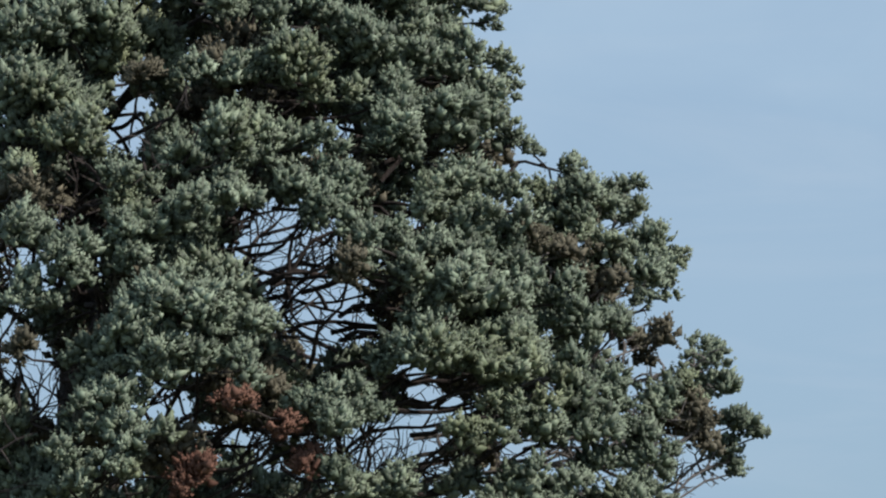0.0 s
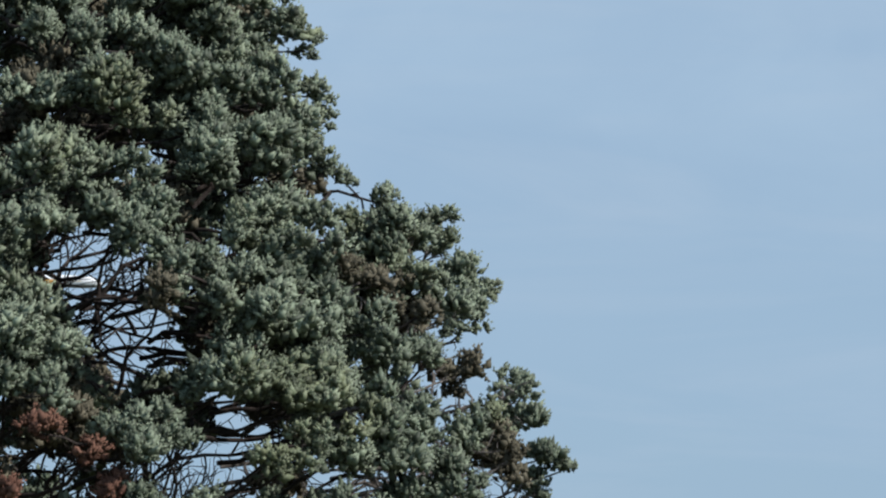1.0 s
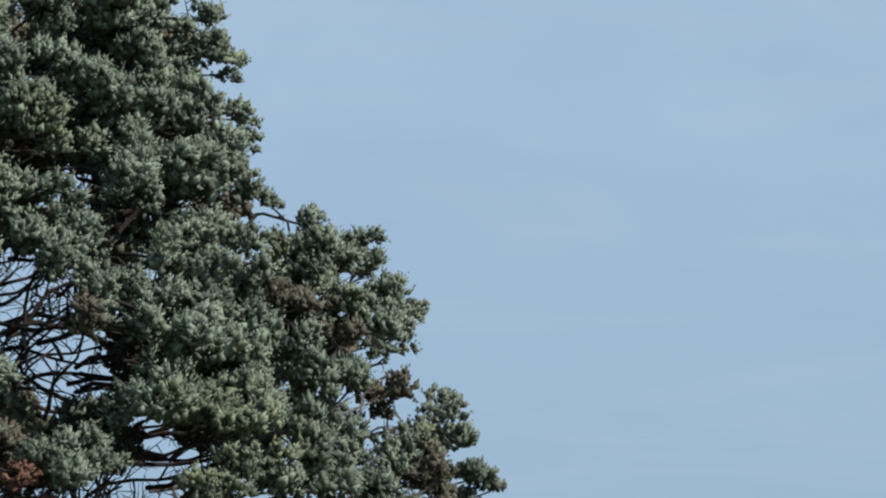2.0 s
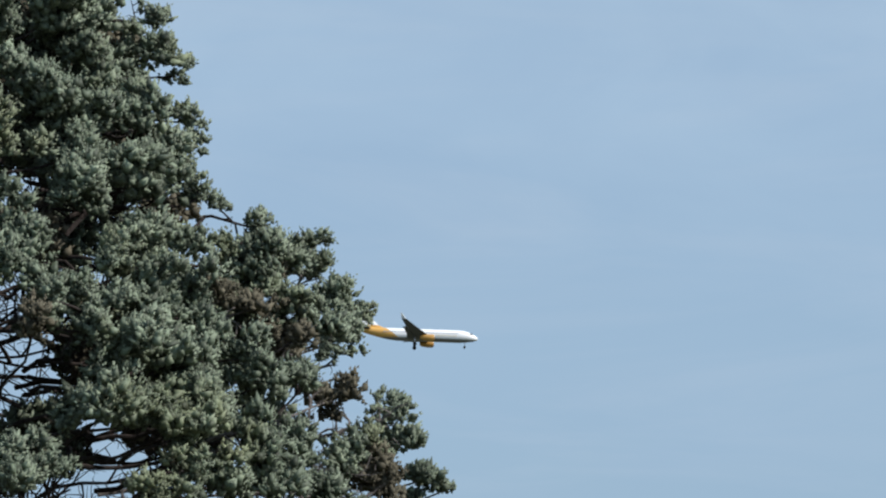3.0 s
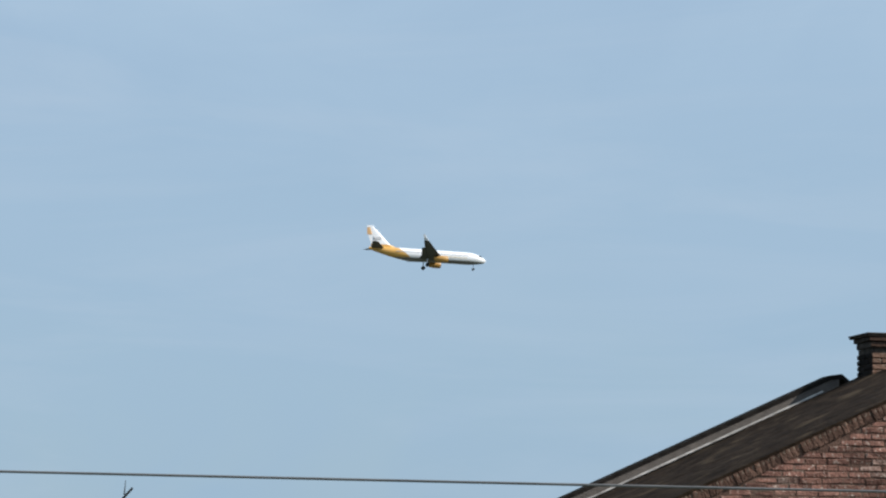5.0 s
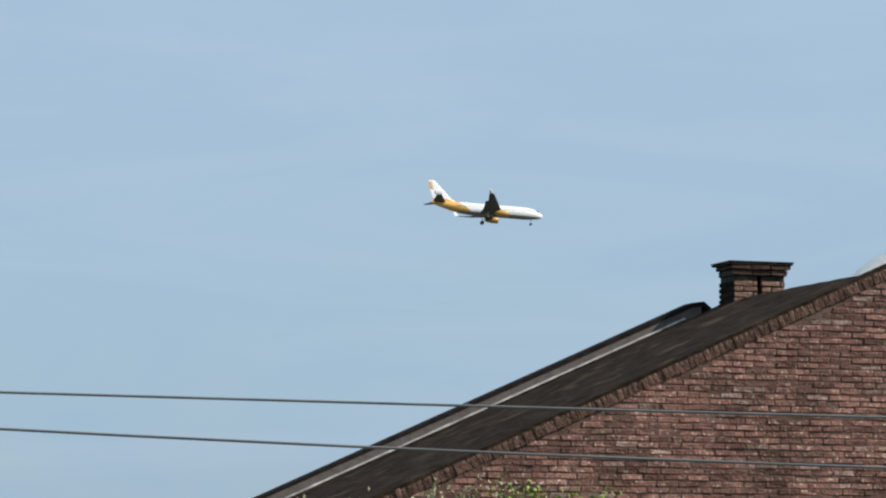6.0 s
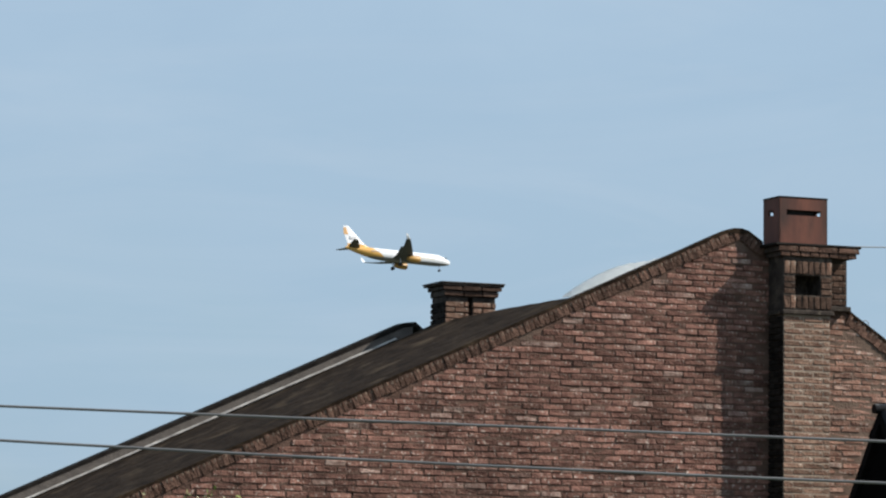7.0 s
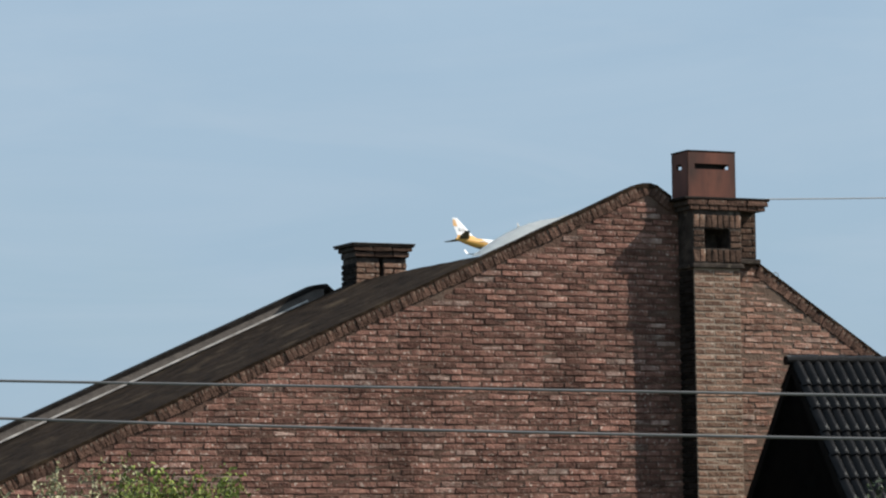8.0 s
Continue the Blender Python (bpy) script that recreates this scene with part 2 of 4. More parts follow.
def tube_arrays(points, radii, sides=6):
    verts, faces = [], []
    up = Vector((0.3, 0.2, 1)).normalized()
    for i, p in enumerate(points):
        p = Vector(p)
        d = (Vector(points[min(i + 1, len(points) - 1)]) - Vector(points[max(i - 1, 0)])).normalized()
        s = d.cross(up)
        s = s.normalized() if s.length > 1e-4 else Vector((1, 0, 0))
        q = d.cross(s)
        for k in range(sides):
            a = 2 * math.pi * k / sides
            verts.append(p + (s * math.cos(a) + q * math.sin(a)) * radii[i])
    for i in range(len(points) - 1):
        for k in range(sides):
            k2 = (k + 1) % sides
            faces.append((i * sides + k, i * sides + k2, (i + 1) * sides + k2, (i + 1) * sides + k))
    faces.append(tuple(range(sides - 1, -1, -1)))
    faces.append(tuple((len(points) - 1) * sides + k for k in range(sides)))
    return verts, faces


def join(store, verts, faces):
    o = len(store[0])
    store[0].extend(verts)
    store[1].extend(tuple(o + i for i in f) for f in faces)


def thing(name, m, label, category, group=""):
    ob = new(name)
    ob.matrix_world = m
    ob.empty_display_size = 0.3
    return tagged(ob, label, category, group)


# ---- ground ----
bm = bmesh.new()
bmesh.ops.create_grid(bm, x_segments=40, y_segments=40, size=3000)
for v in bm.verts:
    v.co.y += 1500
tagged(part("ground", bm, GROUND), "dry short grass on flat open ground", "ground", kind="structure")


# ---- brick house ----
HOUSE = Matrix.Translation((2.050, 33.938, 0)) @ pose(0, 0, 0, 0, 0, 24)
RISE_L, RISE_R, PEAK = 0.4468, 0.652, 7.752       # slopes of both gable edges, height of the peak
LEFT, RIGHT, BACK = -8.6, 4.4, 3.75
COURSE, STRETCH = 0.0615, 0.226


def edge_z(u):
    return PEAK + RISE_L * (u - 0.03) if u < 0.03 else PEAK - RISE_R * (u - 0.05)


house = thing("brick_house", HOUSE, "old red-brick gabled house with mossy roof and sooty chimneys", "house")
bm = bmesh.new()
prism(bm, [(LEFT, 0), (RIGHT, 0), (RIGHT, edge_z(RIGHT) - 0.02), (0.06, PEAK - 0.03), (-0.02, PEAK - 0.03), (LEFT, edge_z(LEFT) - 0.02)], 0.0, 0.24)
gable = part("gable_wall", bm, MORTAR, house, "weathered red-brown brick gable wall with pale spalled bricks")
bm = bmesh.new()
prism(bm, [(0.93, 0), (RIGHT, 0), (RIGHT, edge_z(RIGHT) - 0.12), (1.26, edge_z(1.26) - 0.12), (0.93, 6.88)], -0.004, 0.002)
part("wall_pointing", bm, BUFF_MORTAR, gable, "repointed brown-grey joints beside the stack")
bm = bmesh.new()
box(bm, LEFT, LEFT + 0.22, 0.244, BACK + 0.2, 0, edge_z(LEFT) - 0.12)
part("side_wall", bm, MORTAR, house)
bm = bmesh.new()
box(bm, RIGHT - 0.22, RIGHT, 0.244, BACK + 0.2, 0, edge_z(RIGHT) - 0.12)
part("side_wall", bm, MORTAR, house)
bm = bmesh.new()
prism(bm, [(LEFT + 0.224, 0), (RIGHT - 0.224, 0), (RIGHT - 0.224, edge_z(RIGHT) - 0.7), (0.05, 6.3), (-1.7, 6.3), (LEFT + 0.224, edge_z(LEFT) - 0.12)], BACK + 0.0, BACK + 0.2)
part("back_wall", bm, MORTAR, house)

TOP_U = -1.68
bm = bmesh.new()
prism(bm, [(LEFT - 0.15, edge_z(LEFT - 0.15)), (TOP_U, edge_z(TOP_U)), (TOP_U + 0.02, edge_z(TOP_U) - 0.14), (LEFT - 0.15, edge_z(LEFT - 0.15) - 0.11)], 0.125, BACK)
bmesh.ops.subdivide_edges(bm, edges=bm.edges[:], cuts=14, use_grid_fill=True)
for v in bm.verts:
    v.co.z += 0.012 * noise.noise(v.co * 1.7) + 0.006 * noise.noise(v.co * 6)
part("roof_slope", bm, ROOF, house, "dark brown mossy felt roof slope")
bm = bmesh.new()
prism(bm, [(TOP_U + 0.03, 6.32), (0.05, 6.36), (0.05, 6.24), (TOP_U + 0.03, 6.2)], 0.244, BACK)
part("upper_roof", bm, ROOF, house)
bm = bmesh.new()
prism(bm, [(0.06, PEAK - 0.60), (RIGHT - 0.23, edge_z(RIGHT - 0.23) - 0.58), (RIGHT - 0.23, edge_z(RIGHT - 0.23) - 0.68), (0.06, PEAK - 0.72)], 0.244, BACK + 0.2)
part("roof_slope", bm, ROOF, house)

# far parapet with its flashing and coping
PU = -2.0
bm = bmesh.new()
prism(bm, [(LEFT - 0.1, edge_z(LEFT) - 0.3), (PU, edge_z(PU) - 0.3), (PU, edge_z(PU) + 0.10), (LEFT - 0.1, edge_z(LEFT - 0.1) + 0.125)], BACK + 0.003, BACK + 0.2)
parapet = part("parapet", bm, RENDERED, house, "grey rendered parapet along the roof edge")
bm = bmesh.new()
prism(bm, [(LEFT - 0.1, edge_z(LEFT - 0.1) + 0.127), (PU - 0.1, edge_z(PU) + 0.056), (PU + 0.04, edge_z(PU) + 0.075), (PU + 0.12, edge_z(PU) - 0.02), (PU + 0.15, edge_z(PU) + 0.03), (PU + 0.03, edge_z(PU) + 0.125), (PU - 0.1, edge_z(PU) + 0.108), (LEFT - 0.1, edge_z(LEFT - 0.1) + 0.154)], BACK - 0.004, BACK + 0.24)
part("coping", bm, COPING, parapet, "dark coping")
bm = bmesh.new()
rows = []
for i in range(61):
    u = LEFT + (PU - 0.2 - LEFT) * i / 60
    w = 0.018 + 0.016 * noise.noise(Vector((i * 0.7, 3, 1)))
    z = edge_z(u) + 0.012
    rows.append([bm.verts.new((u, y, q)) for y, q in ((BACK - 0.03 - w, z), (BACK - 0.002, z), (BACK - 0.002, z + 0.014 + w * 0.3), (BACK - 0.012, z + 0.013 + w * 0.3))])
for a, b in zip(rows, rows[1:]):
    for k in range(4):
        bm.faces.new((a[k], a[(k + 1) % 4], b[(k + 1) % 4], b[k]))
bm.faces.new(rows[0])
bm.faces.new(rows[-1][::-1])
bmesh.ops.recalc_face_normals(bm, faces=bm.faces)
part("flashing", bm, FLASHING, parapet, "pale lime mortar fillet")

# chimney on the far parapet
low_chimney = new("low_chimney")
low_chimney.parent = house
tagged(low_chimney, "squat sooty brick chimney on the parapet")
CU0, CU1, CW0, CW1 = -1.765, -1.165, 3.40, 3.80


def ring(bm, u0, u1, w0, w1, z0, z1, grow, bevel=0.008):
    return box(bm, u0 - grow, u1 + grow, w0 - grow, w1 + grow, z0, z1, bevel)


bm = bmesh.new()
box(bm, CU0 + 0.008, CU0 + 0.27, CW0 + 0.008, CW1 - 0.008, 6.3, 7.232)
box(bm, CU0 + 0.325, CU1 - 0.008, CW0 + 0.008, CW1 - 0.008, 6.3, 7.232)
box(bm, CU0 + 0.26, CU0 + 0.335, CW0 + 0.14, CW1 - 0.01, 6.3, 7.232)
part("shaft", bm, SOOT_SHADE, low_chimney)
bm = bmesh.new()
for k, (g, z0, z1) in enumerate(((0.010, 7.235, 7.300), (0.034, 7.304, 7.350), (0.070, 7.352, 7.372), (0.080, 7.374, 7.390))):
    ring(bm, CU0, CU1, CW0, CW1, z0, z1, g)
part("cap", bm, SOOT_SHADE, low_chimney, "corbelled sooty brick chimney cap")

# big stack on the gable with its pier, head, cap and rusty cowl
stack = new("gable_stack")
stack.parent = house
tagged(stack, "brick chimney stack with a pier on the gable")
PU0, PU1, PW = 0.385, 0.915, -0.30
bm = bmesh.new()
box(bm, PU0 + 0.01, PU1 - 0.004, PW + 0.006, -0.004, 0, 6.90)
# dark core keeps the joints of the side face in painted shade
part("pier", bm, SOOT_SHADE, stack, "brick pier, its side coloured dark as shade")
bm = bmesh.new()
box(bm, PU0 + 0.004, PU1 - 0.002, PW - 0.007, PW + 0.004, 0, 6.90)
part("pointing", bm, PALE_MORTAR, stack, "pale pointing on the front of the pier")
bm = bmesh.new()
H0, H1, HW = 0.375, 0.925, -0.325
box(bm, H0, H0 + 0.13, HW, -0.002, 7.06, 7.26)
box(bm, H1 - 0.13, H1, HW, -0.002, 7.06, 7.26)
box(bm, H0 + 0.128, H1 - 0.128, -0.06, -0.002, 7.06, 7.26)
box(bm, H0, H1, HW, -0.002, 7.26, 7.50)
box(bm, H0, H1, HW, -0.002, 6.905, 7.06)
part("flue_head", bm, SOOT_SHADE, stack, "sooty brick flue head with a dark opening")
bm = bmesh.new()
box(bm, 0.93, 1.215, -0.115, 0.18, 6.985, 7.50)
part("stack_body", bm, SOOT_SHADE, stack)
bm = bmesh.new()
for u0, u1, w0, z0, z1 in ((0.33, 1.20, -0.345, 7.45, 7.495), (0.30, 1.225, -0.36, 7.498, 7.545)):
    box(bm, u0 + 0.012, u1 - 0.012, w0 + 0.012, 0.15, z0, z1)
box(bm, 0.36, 0.95, -0.345, -0.003, 6.86, 6.905, 0.008)
box(bm, 0.94, 1.25, -0.15, 0.15, 6.93, 6.98, 0.008)
part("stack_cap", bm, SOOT_SHADE, stack, "stepped dark brick cap course")
bm = bmesh.new()
box(bm, 0.262, 1.245, -0.374, 0.16, 7.549, 7.578, 0.008)
part("cap_slab", bm, COPING, stack, "dark weathered slab on top of the stack")

# rusty cowl: open slots near the top on all sides
cowl = thing("chimney_cowl", HOUSE, "rusted sheet-metal cowl with slots on the chimney stack", "chimney cowl")
B0, B1, BW0, BW1, BZ0, BZ1 = 0.385, 0.935, -0.215, 0.13, 7.579, 8.055


def cowl_panel(bm, m, length):
    t = 0.012
    s0, s1 = (0.15 * length, 0.86 * length) if length > 0.4 else (0.30 * length, 0.62 * length)
    box(bm, 0, length, 0, t, 0, 0.30, m=m)
    box(bm, 0, length, 0, t, 0.355, BZ1 - BZ0 - 0.002, m=m)
    box(bm, 0, s0, 0, t, 0.30, 0.355, m=m)
    box(bm, s1, length, 0, t, 0.30, 0.355, m=m)


for name, u, w, turn, length in (("panel", B0, BW0, 0, B1 - B0), ("panel", B0, BW1, -90, BW1 - BW0), ("panel", B1, BW1, 180, B1 - B0), ("panel", B1, BW0, 90, BW1 - BW0)):
    bm = bmesh.new()
    cowl_panel(bm, pose(u, w, BZ0, 0, 0, turn), length)
    part(name, bm, RUST, cowl)
# dark block added inside so that the slots look shaded
bm = bmesh.new()
box(bm, B0 + 0.13, B1 - 0.12, BW0 + 0.06, BW1 - 0.05, BZ0, BZ1 - 0.03)
part("inner_shade_block", bm, DARK, cowl)
bm = bmesh.new()
box(bm, B0 - 0.006, B1 + 0.006, BW0 - 0.006, BW1 + 0.006, BZ1, BZ1 + 0.014, 0.004)
part("lid", bm, COPING, cowl, "dark sheet lid")

# weathered mortar capping over both gable edges
for a, b, n_steps in ((LEFT - 0.05, -0.10, 60), (0.13, 0.30, 3), (1.24, RIGHT + 0.05, 24)):
    bm = bmesh.new()
    for i in range(n_steps):
        u0, u1 = a + (b - a) * i / n_steps, a + (b - a) * (i + 1) / n_steps
        t0, t1 = (0.020 + 0.010 * noise.noise(Vector((u * 2.3, 1, 0))) for u in (u0, u1))
        prism(bm, [(u0, edge_z(u0) - 0.012), (u1, edge_z(u1) - 0.012), (u1, edge_z(u1) + t1), (u0, edge_z(u0) + t0)], -0.022, 0.128)
    bmesh.ops.remove_doubles(bm, verts=bm.verts, dist=0.0005)
    part("edge_capping", bm, ROOF, house, "dark weathered mortar capping")
bm = bmesh.new()
prism(bm, [(-0.10, PEAK - 0.072), (0.13, PEAK - 0.064), (0.13, PEAK - 0.034), (0.06, PEAK - 0.014), (-0.03, PEAK - 0.016), (-0.10, PEAK - 0.038)], -0.024, 0.13)
part("ridge_stone", bm, ROOF, house)

# small wire loop left standing on the gable edge
loop_pts = [(1.53 + 0.035 * math.cos(q), 0.05, edge_z(1.53) + 0.045 + 0.035 * math.sin(q)) for q in np.linspace(-0.9, 4.04, 14)]
v, f = tube_arrays(loop_pts, [0.004] * 14, 5)
raw("wire_loop", v, f, CABLE, house, "small bent wire loop")

# milky curved sheet behind the gable edge
bm = bmesh.new()
rows = []
for i in range(25):
    q = i / 24
    u = -1.73 + 1.02 * q
    z = 6.985 + 0.415 * math.sin(q * math.pi * 0.5) ** 0.9
    row_v = []
    for k in range(6):
        j = k / 5
        w = 0.15 + 0.30 * j
        low = edge_z(u) + 0.004
        row_v.append(bm.verts.new((u, w, low + (max(z, low) - low) * math.sin(j * math.pi / 2) + 0.003 * math.sin(i * 2.2))))
    rows.append(row_v)
for a, b in zip(rows, rows[1:]):
    for k in range(5):
        bm.faces.new((a[k], b[k], b[k + 1], a[k + 1]))
bmesh.ops.solidify(bm, geom=bm.faces[:], thickness=0.01)
smooth(part("skylight_sheet", bm, PLASTIC, house, "milky curved plastic skylight sheet"))

# ---- neighbouring black-tiled roof ----
annex = thing("tiled_annex", HOUSE, "small outbuilding with a steep black glazed tile roof", "outbuilding")
RW, RZ, HALF, DROP, AU0, AU1 = -1.50, 5.85, 1.38, 1.90, 0.80, 4.9
bm = bmesh.new()
box(bm, AU0 + 0.15, AU1 - 0.1, RW - HALF + 0.25, RW + HALF - 0.2, 0, RZ - DROP + 0.1)
part("wall", bm, MORTAR, annex)
bm = bmesh.new()
for side in (-1, 1):
    v = [(RW, RZ), (RW + side * HALF, RZ - DROP), (RW + side * (HALF - 0.09), RZ - DROP - 0.05), (RW, RZ - 0.12)]
    lo = [bm.verts.new((AU0, w, z)) for w, z in v]
    hi = [bm.verts.new((AU1, w, z)) for w, z in v]
    bm.faces.new(lo)
    bm.faces.new(hi[::-1])
    for i in range(4):
        bm.faces.new((lo[i], lo[(i + 1) % 4], hi[(i + 1) % 4], hi[i]))
bmesh.ops.recalc_face_normals(bm, faces=bm.faces)
deck = part("roof", bm, BLACK_SHADE_WOOD, annex)
# board across the gable end, blackened to give its shade
bm = bmesh.new()
v = [bm.verts.new((AU0 + 0.05, RW, RZ - 0.06)), bm.verts.new((AU0 + 0.05, RW - HALF + 0.04, RZ - DROP + 0.0)), bm.verts.new((AU0 + 0.05, RW + HALF - 0.04, RZ - DROP + 0.0))]
bm.faces.new(v)
bmesh.ops.solidify(bm, geom=bm.faces[:], thickness=0.05)
part("gable_shade_board", bm, BLACK_SHADE_WOOD, annex, "near-black gable board, its colour standing in for shade")


# ---- overhead cables ----
def cable(name, ends, sag, radius, label, group):
    a, b = Vector(ends[0]), Vector(ends[1])
    pts = []
    for i in range(41):
        s = i / 40
        p = a.lerp(b, s)
        p.z -= sag * 4 * s * (1 - s)
        p.z += 0.0006 * noise.noise(Vector((i * 0.35, radius * 100, 2)))
        pts.append(p)
    v, f = tube_arrays(pts, [radius] * 41, 7)
    return smooth(tagged(raw(name, v, f, CABLE), label, "cable", group))


cable("overhead_cable", ((-12.0, 10, 4.827), (9.0, 10, 4.213)), 0.0, 0.0042, "grey overhead service cable strung before the house", "street cables")
cable("overhead_cable", ((-9.0, 6, 4.965), (6.5, 6, 4.200)), 0.330, 0.0027, "thin grey slack service cable strung below the other", "street cables")
hw = HOUSE @ Vector((1.15, -0.1, 7.60))
he = HOUSE @ Vector((9.0, 0.0, 8.12))
cable("aerial_wire", (hw, he), 0.06, 0.006, "thin aerial wire running off from the big chimney", "")


# ---- airliner ----
def livery():
    m = mat("airliner_paint", (0.84, 0.85, 0.86), (0.88, 0.88, 0.88), 0.5, 0.35)
    n, l = m.node_tree.nodes, m.node_tree.links
    p = n["Principled BSDF"]
    white = p.inputs["Base Color"].links[0].from_socket
    co = n.new("ShaderNodeTexCoord")
    sp = n.new("ShaderNodeSeparateXYZ")
    l.new(co.outputs["Object"], sp.inputs["Vector"])

    def maths(op, a, b):
        k = n.new("ShaderNodeMath")
        k.operation = op
        for i, s in enumerate((a, b)):
            if isinstance(s, (int, float)):
                k.inputs[i].default_value = s
            else:
                l.new(s, k.inputs[i])
        return k.outputs["Value"]

    # yellow tail sweep: the band's upper edge climbs towards the tail
    slope = maths("MULTIPLY", maths("ADD", sp.outputs["X"], 26.3), -0.75)
    yellow = maths("MULTIPLY", maths("LESS_THAN", sp.outputs["Z"], slope), maths("GREATER_THAN", 2.7, sp.outputs["Z"]))
    belly = maths("MULTIPLY", maths("LESS_THAN", sp.outputs["Z"], -1.15), maths("GREATER_THAN", sp.outputs["X"], -33.0))
    out = white
    for mask, colour in ((yellow, (0.70, 0.39, 0.10, 1)), (belly, (0.20, 0.19, 0.19, 1))):
        k = n.new("ShaderNodeMix")
        k.data_type = "RGBA"
        k.inputs["B"].default_value = colour
        l.new(mask, k.inputs["Factor"])
        l.new(out, k.inputs["A"])
        out = k.outputs["Result"]
    l.new(out, p.inputs["Base Color"])
    return m


PAINT = livery()
WHITE = mat("white_paint", (0.78, 0.79, 0.80), (0.83, 0.83, 0.84), 0.6, 0.35)
YELLOW = mat("ochre_paint", (0.52, 0.29, 0.08), (0.46, 0.25, 0.06), 0.6, 0.4)
ORANGE = mat("orange_paint", (0.74, 0.44, 0.20), (0.70, 0.40, 0.17), 0.6, 0.35)
WING_GREY = mat("wing_grey", (0.055, 0.056, 0.066), (0.085, 0.086, 0.10), 0.4, 0.5)
ALU = mat("bare_metal", (0.5, 0.5, 0.52), (0.6, 0.6, 0.62), 1, 0.3, 0.9)
RUBBER = mat("rubber", (0.02, 0.02, 0.02), (0.03, 0.03, 0.03), 5, 0.8)
GLASS_DARK = mat("cockpit_glass", (0.02, 0.025, 0.03), (0.03, 0.035, 0.04), 2, 0.1)
MARK = mat("tail_mark_grey", (0.45, 0.45, 0.47), (0.5, 0.5, 0.52), 1, 0.4)
PALE_MARK = mat("pale_grey_paint", (0.60, 0.60, 0.61), (0.66, 0.66, 0.66), 1, 0.4)
GOLD = mat("pale_gold_paint", (0.62, 0.50, 0.26), (0.66, 0.55, 0.3), 1, 0.4)

airliner = thing("airliner", pose(0, 0, 0), "white twin-jet airliner with a yellow tail, landing gear down", "airplane")


def loft(rings, sides=28):
    """rings: x, centre z, half width, half height."""
    bm = bmesh.new()
    rows = []
    for x, cz, ry, rz in rings:
        rows.append([bm.verts.new((x, ry * math.sin(2 * math.pi * k / sides), cz + rz * math.cos(2 * math.pi * k / sides))) for k in range(sides)])
    for a, b in zip(rows, rows[1:]):
        for k in range(sides):
            bm.faces.new((a[k], a[(k + 1) % sides], b[(k + 1) % sides], b[k]))
    bm.faces.new(rows[0][::-1])
    bm.faces.new(rows[-1])
    bmesh.ops.recalc_face_normals(bm, faces=bm.faces)
    return bm


def foil(sections):
    """sections: leading edge (x, y, z), chord, thickness, direction of the thickness."""
    bm = bmesh.new()
    shape = ((0, 0), (0.04, 0.32), (0.15, 0.5), (0.4, 0.48), (0.75, 0.22), (1, 0.02), (0.75, -0.14), (0.4, -0.36), (0.15, -0.4), (0.04, -0.26))
    rows = []
    for (x, y, z), chord, thick, up in sections:
        upv = Vector(up).normalized()
        rows.append([bm.verts.new(Vector((x - c * chord, y, z)) + upv * (h * thick)) for c, h in shape])
    for a, b in zip(rows, rows[1:]):
        for k in range(len(shape)):
            j = (k + 1) % len(shape)
            bm.faces.new((a[k], a[j], b[j], b[k]))
    bm.faces.new(rows[0])
    bm.faces.new(rows[-1][::-1])
    bmesh.ops.recalc_face_normals(bm, faces=bm.faces)
    return bm


fus = [(0, -0.55, 0.02, 0.02), (-0.25, -0.52, 0.42, 0.40), (-0.8, -0.45, 0.80, 0.78), (-1.7, -0.32, 1.18, 1.15), (-2.8, -0.15, 1.50, 1.48), (-4.2, -0.02, 1.76, 1.78), (-6, 0, 1.88, 1.95),
       (-25, 0, 1.88, 1.95), (-28, 0.16, 1.80, 1.80), (-31, 0.48, 1.50, 1.48), (-34, 0.85, 1.05, 1.08), (-36.5, 1.15, 0.58, 0.66), (-37.9, 1.32, 0.22, 0.30)]
fuselage = smooth(part("fuselage", loft(fus), PAINT, airliner, "white fuselage with yellow rear and grey belly"), 60)
bm = bmesh.new()
box(bm, -2.75, -1.75, -1.12, 1.12, 0.42, 0.95, 0.12)
part("cockpit_window", bm, GLASS_DARK, fuselage)
for side in (-1, 1):
    bm = bmesh.new()
    for i in range(46):
        if i in (20, 21):
            continue
        x = -6.3 - i * 0.508
        box(bm, x - 0.13, x + 0.13, side * 1.80 - 0.08, side * 1.80 + 0.08, 0.36, 0.70)
    tagged(part("cabin_windows", bm, MARK, fuselage), kind="stuff")
    bm = bmesh.new()
    for x0, x1 in ((-6.6, -8.0), (-8.2, -9.6), (-9.8, -11.4), (-11.6, -13.0)):
        box(bm, x1, x0, side * 1.70 - 0.17, side * 1.70 + 0.17, -0.32, 0.12, 0.04)
    part("title_bar", bm, GOLD, fuselage, "pale gold title bars")
fin = smooth(part("fin", foil([((-28.2, 0, 1.5), 9.0, 0.5, (0, 1, 0)), ((-31.2, 0, 2.8), 6.0, 0.5, (0, 1, 0)), ((-34.6, 0, 6.2), 3.9, 0.4, (0, 1, 0)), ((-36.9, 0, 8.5), 1.7, 0.25, (0, 1, 0))]), PAINT, airliner, "white tail fin with a yellow root"), 50)
part("fin_tip", foil([((-36.8, 0, 5.6), 1.72, 0.36, (0, 1, 0)), ((-37.6, 0, 7.9), 1.02, 0.27, (0, 1, 0))]), ORANGE, fin, "orange upper rear of the fin")
bm = bmesh.new()
box(bm, -36.6, -33.8, -0.30, 0.30, 4.0, 5.3, 0.25)
